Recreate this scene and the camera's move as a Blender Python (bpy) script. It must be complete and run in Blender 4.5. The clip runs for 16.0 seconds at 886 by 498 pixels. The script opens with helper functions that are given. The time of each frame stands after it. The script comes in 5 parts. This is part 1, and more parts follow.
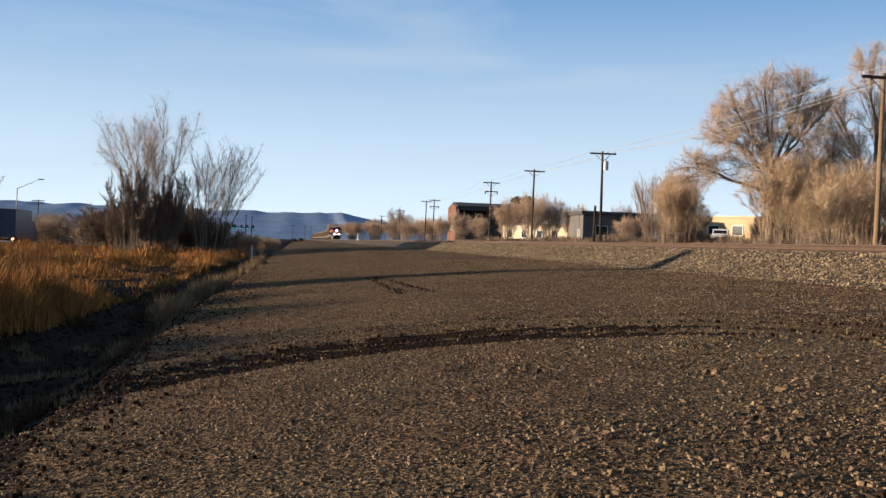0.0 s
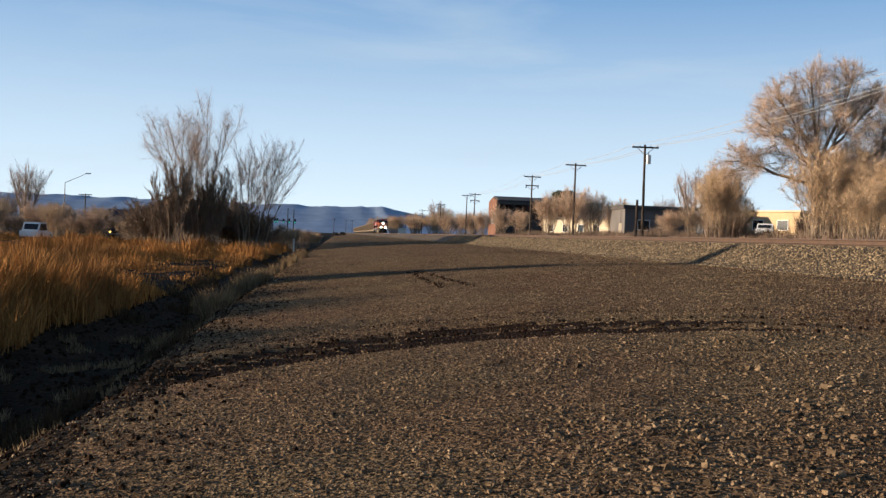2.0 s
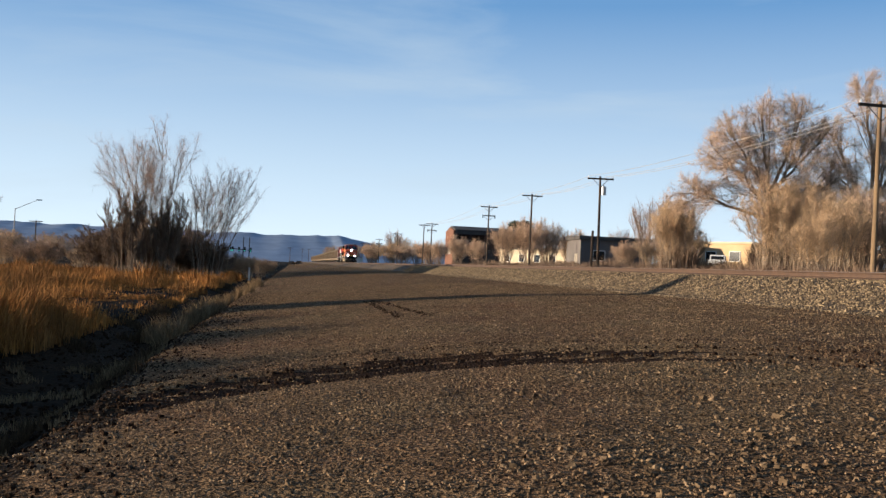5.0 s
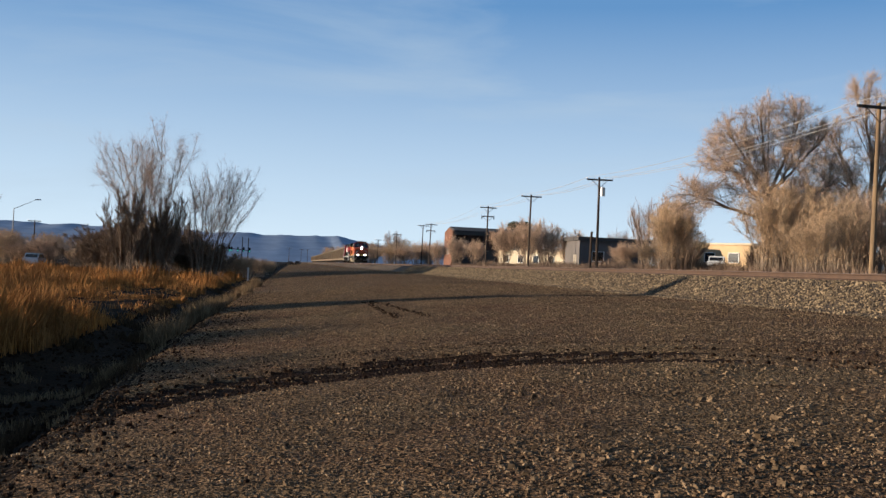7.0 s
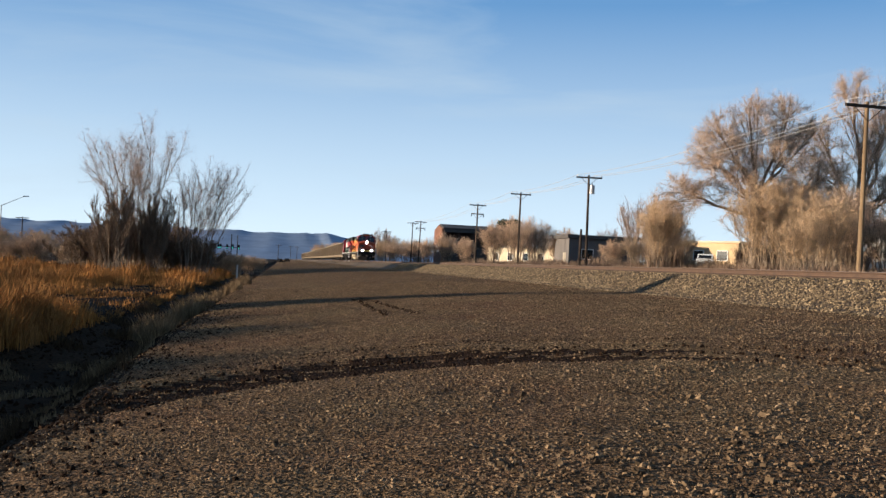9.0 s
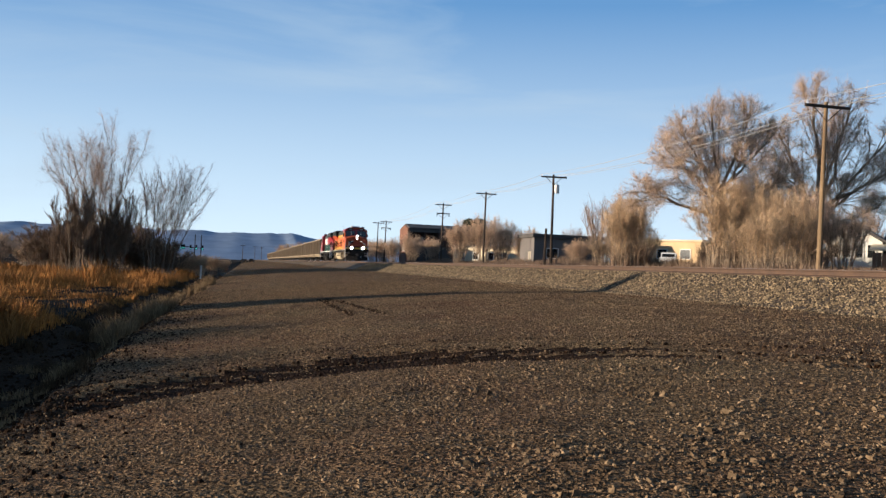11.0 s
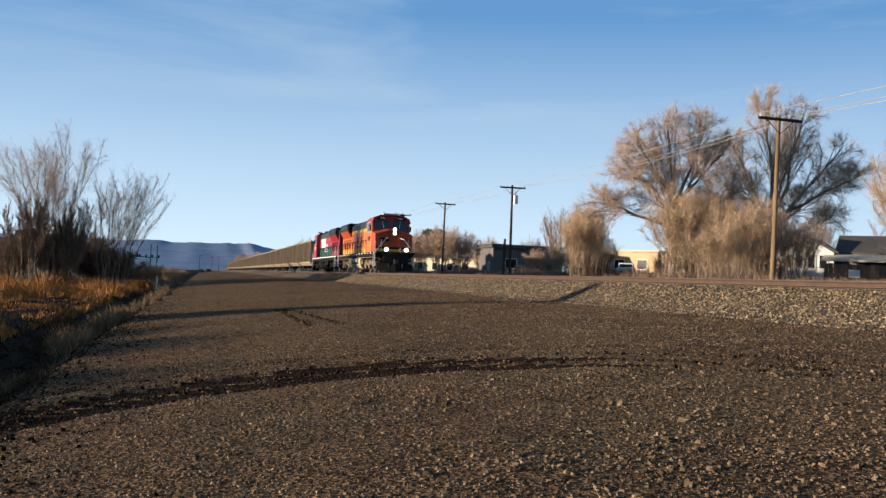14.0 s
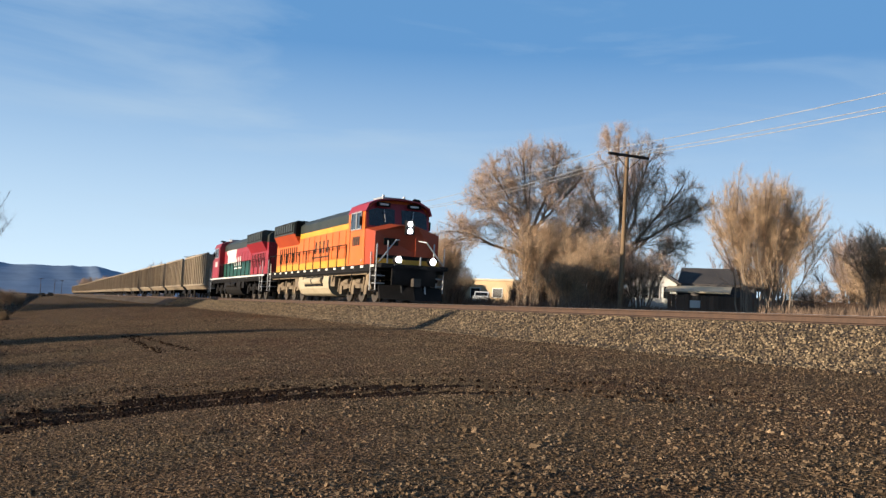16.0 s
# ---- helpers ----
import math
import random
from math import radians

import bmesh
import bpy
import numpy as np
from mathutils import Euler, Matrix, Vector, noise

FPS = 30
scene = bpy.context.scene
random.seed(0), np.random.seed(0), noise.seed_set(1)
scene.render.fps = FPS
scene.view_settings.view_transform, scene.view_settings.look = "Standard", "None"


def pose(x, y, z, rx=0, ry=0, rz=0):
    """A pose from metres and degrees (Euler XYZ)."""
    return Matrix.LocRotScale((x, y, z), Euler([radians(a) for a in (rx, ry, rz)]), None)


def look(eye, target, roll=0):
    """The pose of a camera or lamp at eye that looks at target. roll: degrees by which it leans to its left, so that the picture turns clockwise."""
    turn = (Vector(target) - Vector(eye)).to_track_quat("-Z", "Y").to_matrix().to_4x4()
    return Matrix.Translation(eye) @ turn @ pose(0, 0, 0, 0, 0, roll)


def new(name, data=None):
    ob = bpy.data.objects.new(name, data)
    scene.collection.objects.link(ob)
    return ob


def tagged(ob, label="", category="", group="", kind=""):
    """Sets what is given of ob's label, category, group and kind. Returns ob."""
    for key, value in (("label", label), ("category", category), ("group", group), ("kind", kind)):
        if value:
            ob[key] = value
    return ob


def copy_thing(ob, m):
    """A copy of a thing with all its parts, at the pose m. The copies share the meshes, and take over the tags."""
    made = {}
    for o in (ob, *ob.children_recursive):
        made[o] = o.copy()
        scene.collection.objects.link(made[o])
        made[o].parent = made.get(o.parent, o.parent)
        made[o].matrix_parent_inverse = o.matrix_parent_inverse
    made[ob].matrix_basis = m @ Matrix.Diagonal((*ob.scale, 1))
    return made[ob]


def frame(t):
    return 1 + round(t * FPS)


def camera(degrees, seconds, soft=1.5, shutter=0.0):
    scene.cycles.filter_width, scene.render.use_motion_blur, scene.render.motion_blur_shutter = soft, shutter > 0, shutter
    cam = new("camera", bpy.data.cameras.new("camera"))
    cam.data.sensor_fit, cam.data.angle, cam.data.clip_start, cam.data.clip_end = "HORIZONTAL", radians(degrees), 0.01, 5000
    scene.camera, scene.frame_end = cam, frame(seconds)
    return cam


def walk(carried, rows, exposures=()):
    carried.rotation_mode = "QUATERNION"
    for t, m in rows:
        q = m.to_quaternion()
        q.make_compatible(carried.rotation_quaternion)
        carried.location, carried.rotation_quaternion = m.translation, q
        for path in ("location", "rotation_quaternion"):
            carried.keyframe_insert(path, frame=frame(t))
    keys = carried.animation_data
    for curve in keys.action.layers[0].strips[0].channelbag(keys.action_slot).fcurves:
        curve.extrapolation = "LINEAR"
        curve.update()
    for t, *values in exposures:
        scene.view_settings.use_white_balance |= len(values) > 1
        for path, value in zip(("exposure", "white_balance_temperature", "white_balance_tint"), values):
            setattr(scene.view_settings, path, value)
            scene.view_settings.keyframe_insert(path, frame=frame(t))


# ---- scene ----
# ---- camera: a phone held at standing height beside the track, panning after the train ----
EYE = 1.32
cam = camera(50.0, 16.0, soft=1.4)
# seconds, yaw, pitch, roll
TURNS = [
    (0.0, -8.745, -0.284, -2.100),
    (0.5, -7.835, -0.177, -2.728),
    (1.0, -6.964, 0.243, -2.470),
    (1.5, -5.869, 0.512, -2.674),
    (2.0, -6.297, -0.736, -2.236),
    (2.5, -7.448, -0.130, -2.290),
    (3.0, -7.950, 0.396, -2.331),
    (3.5, -8.512, 0.637, -2.286),
    (4.0, -8.746, 0.779, -2.327),
    (6.5, -8.977, 1.542, -2.763),
    (7.0, -8.968, 1.193, -2.671),
    (7.5, -9.147, 1.012, -2.658),
    (8.0, -8.861, 0.370, -2.655),
    (8.5, -9.095, 0.897, -2.689),
    (9.0, -9.594, 1.071, -2.740),
    (11.5, -12.607, 1.234, -2.244),
    (12.0, -13.479, 1.665, -2.074),
    (12.5, -13.546, 2.048, -2.104),
    (13.0, -13.422, 1.934, -2.230),
    (13.5, -13.781, 1.785, -2.182),
    (14.0, -14.134, 1.863, -2.462),
    (14.5, -15.549, 2.530, -2.245),
    (15.0, -17.924, 3.049, -2.793),
    (15.5, -20.656, 3.362, -2.808),
    (16.0, -22.721, 3.904, -2.952),
]
walk(cam, [(t, pose(0, 0, EYE, 90 + pitch, roll, yaw)) for t, yaw, pitch, roll in TURNS],
     exposures=[(0.0, 1.08, 6430, 10), (4.0, 1.08, 6430, 10), (6.5, 1.06, 6350, 10), (6.8, 0.94, 6250, 10), (7.0, 0.88, 6200, 10), (7.25, 0.96, 6250, 10), (7.5, 1.05, 6350, 10), (9.0, 1.05, 6300, 9), (12.0, 1.02, 6150, 9), (16.0, 0.98, 6080, 8)])

# ---- sky and sun: low winter sun square to the track ----
SUN_EL = radians(5.0)
to_sun = Vector((-math.cos(SUN_EL) * math.cos(radians(3.0)), math.cos(SUN_EL) * math.sin(radians(3.0)), math.sin(SUN_EL)))


def make_world():
    w = bpy.data.worlds.new("sky")
    scene.world = w
    w.use_nodes = True
    nt = w.node_tree
    nt.nodes.clear()
    n, li = nt.nodes.new, nt.links.new
    out, bg, sky = n("ShaderNodeOutputWorld"), n("ShaderNodeBackground"), n("ShaderNodeTexSky")
    sky.sky_type, sky.sun_disc = "NISHITA", False
    sky.sun_elevation = SUN_EL
    sky.sun_rotation = math.atan2(to_sun.x, to_sun.y)
    sky.altitude, sky.air_density, sky.dust_density, sky.ozone_density = 1500, 1.0, 0.15, 2.4
    # thin streaks of high cloud
    co, mp = n("ShaderNodeTexCoord"), n("ShaderNodeMapping")
    mp.inputs["Scale"].default_value = (1.2, 1.2, 6.5)
    mp.inputs["Rotation"].default_value = (0.0, radians(4), radians(62))
    nz, rp, mx = n("ShaderNodeTexNoise"), n("ShaderNodeValToRGB"), n("ShaderNodeMix")
    nz.inputs["Scale"].default_value, nz.inputs["Detail"].default_value = 2.2, 7.0
    nz.inputs["Roughness"].default_value, nz.inputs["Distortion"].default_value = 0.55, 0.6
    rp.color_ramp.elements[0].position, rp.color_ramp.elements[0].color = 0.47, (0, 0, 0, 1)
    rp.color_ramp.elements[1].position, rp.color_ramp.elements[1].color = 0.75, (0.42, 0.42, 0.42, 1)
    mx.data_type = "RGBA"
    mx.inputs["B"].default_value = (5.2, 6.2, 7.2, 1)
    li(co.outputs["Generated"], mp.inputs["Vector"])
    li(mp.outputs["Vector"], nz.inputs["Vector"])
    li(nz.outputs["Fac"], rp.inputs["Fac"])
    li(rp.outputs["Color"], mx.inputs["Factor"])
    li(sky.outputs["Color"], mx.inputs["A"])
    # pale winter haze that thickens toward the horizon all round
    sp, hz, hm = n("ShaderNodeSeparateXYZ"), n("ShaderNodeMapRange"), n("ShaderNodeMix")
    li(co.outputs["Generated"], sp.inputs[0])
    hz.interpolation_type = "SMOOTHSTEP"
    hz.inputs["From Min"].default_value, hz.inputs["From Max"].default_value = 0.25, 0.75
    hz.inputs["To Min"].default_value, hz.inputs["To Max"].default_value = 0.95, 0.0
    li(sp.outputs["Z"], hz.inputs["Value"])
    hm.data_type = "RGBA"
    tone, tz = n("ShaderNodeMix"), n("ShaderNodeMapRange")
    tone.data_type = "RGBA"
    tone.inputs["A"].default_value, tone.inputs["B"].default_value = (4.5, 5.35, 5.9, 1), (0.85, 1.88, 3.45, 1)
    tz.inputs["From Min"].default_value, tz.inputs["From Max"].default_value = 0.0, 0.27
    li(sp.outputs["Z"], tz.inputs["Value"])
    li(tz.outputs["Result"], tone.inputs["Factor"])
    # wisps of cloud lie in the haze as well
    wisp = n("ShaderNodeMix")
    wisp.data_type = "RGBA"
    wisp.inputs["B"].default_value = (3.0, 3.6, 4.1, 1)
    li(rp.outputs["Color"], wisp.inputs["Factor"])
    li(tone.outputs["Result"], wisp.inputs["A"])
    li(wisp.outputs["Result"], hm.inputs["B"])
    li(hz.outputs["Result"], hm.inputs["Factor"])
    li(mx.outputs["Result"], hm.inputs["A"])
    li(hm.outputs["Result"], bg.inputs["Color"])
    bg.inputs["Strength"].default_value = 0.09
    li(bg.outputs["Background"], out.inputs["Surface"])


make_world()
sun = new("sun", bpy.data.lights.new("sun", "SUN"))
sun.data.energy, sun.data.angle, sun.data.color = 5.0, radians(0.55), (1.0, 0.80, 0.58)
sun.matrix_world = look(to_sun * 50, (0, 0, 0))

# ---- materials ----


def mat(name, a, b=None, rough=0.7, metal=0.0, scale=3.0, fine=40.0, bump=0.2, grain=0.35, stretch=(1, 1, 1), random_tone=0.0, island=0.0, spec=0.4, relief=0.01):
    """Two-scale surface: broad patches from a to b, fine grain over them, bump."""
    m = bpy.data.materials.new(name)
    m.use_nodes = True
    nt = m.node_tree
    n, li = nt.nodes.new, nt.links.new
    bs = nt.nodes["Principled BSDF"]
    bs.inputs["Roughness"].default_value, bs.inputs["Metallic"].default_value = rough, metal
    bs.inputs["Specular IOR Level"].default_value = spec
    b = b or tuple(c * 0.7 for c in a)
    co, mp = n("ShaderNodeTexCoord"), n("ShaderNodeMapping")
    mp.inputs["Scale"].default_value = stretch
    li(co.outputs["Object"], mp.inputs["Vector"])
    n1, n2 = n("ShaderNodeTexNoise"), n("ShaderNodeTexNoise")
    for node, s, d in ((n1, scale, 5.0), (n2, fine, 4.0)):
        node.inputs["Scale"].default_value, node.inputs["Detail"].default_value = s, d
        li(mp.outputs["Vector"], node.inputs["Vector"])
    rp = n("ShaderNodeMapRange")
    rp.inputs["From Min"].default_value, rp.inputs["From Max"].default_value = 0.32, 0.68
    li(n1.outputs["Fac"], rp.inputs["Value"])
    mx = n("ShaderNodeMix")
    mx.data_type = "RGBA"
    mx.inputs["A"].default_value, mx.inputs["B"].default_value = (*a, 1), (*b, 1)
    li(rp.outputs["Result"], mx.inputs["Factor"])
    hs = n("ShaderNodeHueSaturation")
    li(mx.outputs["Result"], hs.inputs["Color"])
    g = n("ShaderNodeMapRange")
    g.inputs["From Min"].default_value, g.inputs["From Max"].default_value = 0.25, 0.75
    g.inputs["To Min"].default_value, g.inputs["To Max"].default_value = 1 - grain, 1 + grain
    li(n2.outputs["Fac"], g.inputs["Value"])
    value = g.outputs["Result"]
    for amount, kind, sock in ((random_tone, "ShaderNodeObjectInfo", "Random"), (island, "ShaderNodeNewGeometry", "Random Per Island")):
        if amount:
            r, q, k = n(kind), n("ShaderNodeMapRange"), n("ShaderNodeMath")
            k.operation = "MULTIPLY"
            q.inputs["To Min"].default_value, q.inputs["To Max"].default_value = 1 - amount, 1 + amount
            li(r.outputs[sock], q.inputs["Value"])
            li(q.outputs["Result"], k.inputs[0])
            li(value, k.inputs[1])
            value = k.outputs[0]
    li(value, hs.inputs["Value"])
    li(hs.outputs["Color"], bs.inputs["Base Color"])
    if bump:
        bp = n("ShaderNodeBump")
        bp.inputs["Strength"].default_value, bp.inputs["Distance"].default_value = bump, relief
        li(n2.outputs["Fac"], bp.inputs["Height"])
        li(bp.outputs["Normal"], bs.inputs["Normal"])
    return m


def glow(name, color, strength):
    m = bpy.data.materials.new(name)
    m.use_nodes = True
    bs = m.node_tree.nodes["Principled BSDF"]
    bs.inputs["Base Color"].default_value = (*color, 1)
    bs.inputs["Emission Color"].default_value = (*color, 1)
    bs.inputs["Emission Strength"].default_value = strength
    return m


def packed(m, size, strength, low, high):
    """Adds close-packed pebbles of two sizes to a ground material: tone from stone to stone, and relief."""
    nt = m.node_tree
    n, li = nt.nodes.new, nt.links.new
    bs, hs, bp = nt.nodes["Principled BSDF"], nt.nodes["Hue/Saturation/Value"], nt.nodes["Bump"]
    co = nt.nodes["Texture Coordinate"]
    value = hs.inputs["Value"].links[0].from_socket
    above = bp.outputs["Normal"]
    for scale, k in ((size, 1.0), (size * 2.3, 0.6)):
        v, q, mul, b2 = n("ShaderNodeTexVoronoi"), n("ShaderNodeMapRange"), n("ShaderNodeMath"), n("ShaderNodeBump")
        v.inputs["Scale"].default_value = scale
        li(co.outputs["Object"], v.inputs["Vector"])
        sp = n("ShaderNodeSeparateColor")
        li(v.outputs["Color"], sp.inputs[0])
        q.inputs["To Min"].default_value, q.inputs["To Max"].default_value = low, high
        li(sp.outputs[0], q.inputs["Value"])
        mul.operation = "MULTIPLY"
        li(q.outputs["Result"], mul.inputs[0])
        li(value, mul.inputs[1])
        value = mul.outputs[0]
        b2.invert = True
        b2.inputs["Strength"].default_value, b2.inputs["Distance"].default_value = strength * k, 0.6 / scale
        li(v.outputs["Distance"], b2.inputs["Height"])
        li(above, b2.inputs["Normal"])
        above = b2.outputs["Normal"]
    li(value, hs.inputs["Value"])
    li(above, bs.inputs["Normal"])


M = {}


def define_materials():
    M["gravel"] = mat("gravel_road", (0.106, 0.060, 0.034), (0.132, 0.092, 0.050), 0.95, spec=0.05, scale=0.35, fine=26, bump=1.0, grain=0.75, relief=0.06)
    # soil darkened in colour to carry the deep shade of the ditch
    M["field"] = mat("shade_darkened_soil", (0.013, 0.008, 0.005), (0.032, 0.019, 0.010), 0.95, spec=0.05, scale=0.4, fine=14, bump=0.8, relief=0.03)
    M["stone"] = mat("gravel_stone", (0.175, 0.122, 0.074), (0.06, 0.038, 0.022), 0.9, spec=0.1, scale=4.0, fine=60, bump=0.3, island=0.75)
    M["ballast"] = mat("ballast_stone", (0.225, 0.168, 0.10), (0.075, 0.053, 0.032), 0.9, scale=4.0, fine=50, bump=0.3, island=0.65)
    M["ballast_bed"] = mat("ballast_bed", (0.0492, 0.0344, 0.0221), (0.0738, 0.0517, 0.0328), 0.95, scale=0.6, fine=16, bump=1.0, grain=0.6, relief=0.05)
    M["rut"] = mat("damp_rut_soil", (0.0148, 0.0082, 0.00492), (0.0279, 0.0156, 0.00902), 0.95, spec=0.05, scale=2.0, fine=30, bump=0.8, relief=0.02)
    M["rail"] = mat("rusty_rail", (0.0902, 0.0533, 0.0344), (0.0656, 0.041, 0.0295), 0.75, 0.3, scale=4, fine=60)
    M["rail_head"] = mat("polished_rail_head", (0.369, 0.344, 0.328), (0.287, 0.254, 0.238), 0.35, 0.9, scale=4, fine=60, bump=0.05)
    M["tie"] = mat("weathered_tie", (0.0984, 0.0697, 0.0492), (0.139, 0.107, 0.082), 0.9, scale=2, fine=40, stretch=(1, 6, 1), random_tone=0.3)
    M["grass"] = mat("dry_grass", (0.361, 0.16, 0.0426), (0.213, 0.102, 0.0344), 0.8, spec=0.1, scale=0.25, fine=3, bump=0, island=0.4)
    # dead weeds with the ditch's shadow put into their colour
    M["weed_dark"] = mat("shade_dark_weeds", (0.075, 0.048, 0.026), (0.045, 0.028, 0.015), 0.85, spec=0.1, scale=0.4, fine=4, bump=0, island=0.4)
    M["weed"] = mat("pale_dead_weeds", (0.23, 0.16, 0.09), (0.15, 0.10, 0.055), 0.85, spec=0.1, scale=0.4, fine=4, bump=0, island=0.4)
    M["bark"] = mat("grey_bark", (0.139, 0.0984, 0.0697), (0.205, 0.156, 0.115), 0.9, scale=2, fine=20, stretch=(3, 3, 0.6), bump=0.6, relief=0.03)
    M["bark_pale"] = mat("pale_bark", (0.295, 0.23, 0.172), (0.197, 0.148, 0.107), 0.9, scale=2, fine=20, stretch=(3, 3, 0.6), bump=0.6, relief=0.03)
    M["twig_tan"] = mat("tan_twigs", (0.46, 0.322, 0.20), (0.35, 0.242, 0.148), 0.8, scale=0.3, fine=2, bump=0, island=0.35)
    M["twig_rose"] = mat("rose_brown_twigs", (0.50, 0.355, 0.25), (0.39, 0.272, 0.19), 0.8, scale=0.3, fine=2, bump=0, island=0.35)
    M["twig_mauve"] = mat("mauve_brown_twigs", (0.37, 0.275, 0.235), (0.28, 0.205, 0.172), 0.8, scale=0.3, fine=2, bump=0, island=0.35)
    M["twig_dark"] = mat("dark_twigs", (0.139, 0.0943, 0.064), (0.189, 0.127, 0.0861), 0.85, scale=0.4, fine=2, bump=0, island=0.35)
    M["needles"] = mat("dark_needles", (0.0287, 0.0369, 0.018), (0.0451, 0.0492, 0.0246), 0.8, scale=1, fine=6, bump=0, island=0.3)
    M["pole"] = mat("dark_brown_pole", (0.0369, 0.0246, 0.018), (0.0615, 0.041, 0.0279), 0.9, scale=0.8, fine=30, stretch=(4, 4, 0.4), bump=0.4)
    M["pole_pale"] = mat("weathered_pole", (0.221, 0.148, 0.082), (0.107, 0.0697, 0.041), 0.9, scale=0.8, fine=30, stretch=(4, 4, 0.4), bump=0.4)
    M["dull"] = mat("dull_grey_steel", (0.246, 0.238, 0.23), (0.197, 0.189, 0.18), 0.7, 0.2, scale=5, fine=30, bump=0.05)
    M["galv"] = mat("galvanised_steel", (0.451, 0.451, 0.451), (0.344, 0.344, 0.344), 0.5, 0.6, scale=5, fine=30, bump=0.05)
    M["porcelain"] = mat("insulator", (0.615, 0.615, 0.607), (0.492, 0.492, 0.492), 0.3, scale=5, fine=30, bump=0)
    M["wire"] = mat("wire", (0.41, 0.394, 0.377), (0.328, 0.312, 0.295), 0.5, 0.2, scale=1, fine=10, bump=0)
    M["brick"] = mat("red_brick", (0.164, 0.0738, 0.0451), (0.123, 0.0574, 0.0369), 0.9, scale=0.6, fine=12, bump=0.4, grain=0.3)
    # brick with the shade of the loading front put into its colour
    M["brick_dark"] = mat("shaded_brown_brick", (0.0574, 0.0344, 0.0262), (0.041, 0.0262, 0.0213), 0.9, scale=0.6, fine=12, bump=0.4)
    M["roof_dark"] = mat("dark_roofing", (0.0492, 0.0451, 0.0451), (0.0738, 0.0656, 0.0615), 0.85, scale=0.6, fine=15, bump=0.3)
    M["stucco"] = mat("cream_stucco", (0.508, 0.443, 0.328), (0.41, 0.344, 0.246), 0.9, scale=0.5, fine=25, bump=0.3, grain=0.15)
    M["stucco_yellow"] = mat("ochre_stucco", (0.50, 0.36, 0.215), (0.40, 0.28, 0.16), 0.9, scale=0.5, fine=25, bump=0.3, grain=0.15)
    M["white_paint"] = mat("white_paint", (0.64, 0.631, 0.599), (0.541, 0.533, 0.5), 0.6, scale=0.8, fine=20, bump=0.1, grain=0.1)
    M["blue_wall"] = mat("grey_brown_siding", (0.125, 0.112, 0.108), (0.09, 0.082, 0.080), 0.8, scale=0.5, fine=15, bump=0.2)
    M["fence"] = mat("fence_wood", (0.164, 0.0984, 0.0615), (0.107, 0.0656, 0.0451), 0.9, scale=1, fine=20, stretch=(4, 4, 0.5), random_tone=0.35)
    # the haze of distance is put into the ridge's base colour
    M["mountain"] = mat("haze_blue_mountain", (0.28, 0.35, 0.46), (0.23, 0.30, 0.41), 1.0, scale=0.003, fine=0.02, bump=0, grain=0.15, spec=0)
    M["orange"] = mat("orange_paint", (0.574, 0.135, 0.018), (0.476, 0.111, 0.018), 0.45, scale=0.7, fine=18, bump=0.06, grain=0.12)
    M["red"] = mat("crimson_paint", (0.279, 0.018, 0.0279), (0.213, 0.0164, 0.0246), 0.45, scale=0.7, fine=18, bump=0.06, grain=0.12)
    # orange paint reddened and darkened for the unlit nose and wing underside
    M["orange_red"] = mat("shaded_orange_paint", (0.361, 0.0574, 0.0164), (0.295, 0.0451, 0.0148), 0.5, scale=0.7, fine=18, bump=0.06, grain=0.12)
    M["yellow"] = mat("yellow_paint", (0.615, 0.312, 0.0246), (0.508, 0.246, 0.0246), 0.45, scale=0.7, fine=18, bump=0.06, grain=0.15)
    M["green"] = mat("deep_green_paint", (0.00984, 0.0697, 0.0492), (0.00984, 0.0533, 0.0394), 0.45, scale=0.7, fine=18, bump=0.06, grain=0.15)
    M["black"] = mat("black_paint", (0.007, 0.0065, 0.006), (0.014, 0.012, 0.011), 0.7, scale=1.0, fine=18, bump=0.1, spec=0.12)
    M["dark_green"] = mat("dark_green_black_paint", (0.018, 0.0246, 0.0197), (0.0328, 0.0344, 0.0295), 0.5, scale=1.0, fine=18, bump=0.1)
    M["grime"] = mat("dusty_undercarriage", (0.22, 0.165, 0.10), (0.12, 0.09, 0.06), 0.8, scale=1.5, fine=25, bump=0.2)
    M["tank"] = mat("dusty_beige_tank", (0.41, 0.353, 0.246), (0.328, 0.271, 0.18), 0.7, scale=0.9, fine=22, bump=0.1, grain=0.2)
    M["steel"] = mat("wheel_steel", (0.06, 0.048, 0.038), (0.10, 0.085, 0.07), 0.6, 0.5, scale=4, fine=40)
    M["car_tan"] = mat("dusty_hopper_paint", (0.27, 0.212, 0.145), (0.20, 0.156, 0.105), 0.7, scale=0.5, fine=10, bump=0.15, grain=0.2, random_tone=0.18, stretch=(1, 1, 0.35))
    M["coal"] = mat("coal", (0.02, 0.02, 0.02), (0.035, 0.033, 0.03), 0.7, scale=3, fine=10, bump=0.8, relief=0.1)
    M["glass"] = mat("dark_cab_glass", (0.012, 0.014, 0.016), (0.02, 0.022, 0.024), 0.06, scale=1, fine=5, bump=0, spec=0.6)
    M["headlight"] = glow("headlight_glow", (1.0, 0.93, 0.92), 60.0)
    M["car_white"] = mat("white_car_paint", (0.656, 0.656, 0.648), (0.607, 0.607, 0.599), 0.25, scale=1, fine=10, bump=0, grain=0.04)
    M["silver"] = mat("silver_paint", (0.369, 0.385, 0.41), (0.328, 0.344, 0.369), 0.3, 0.4, scale=1, fine=10, bump=0, grain=0.05)
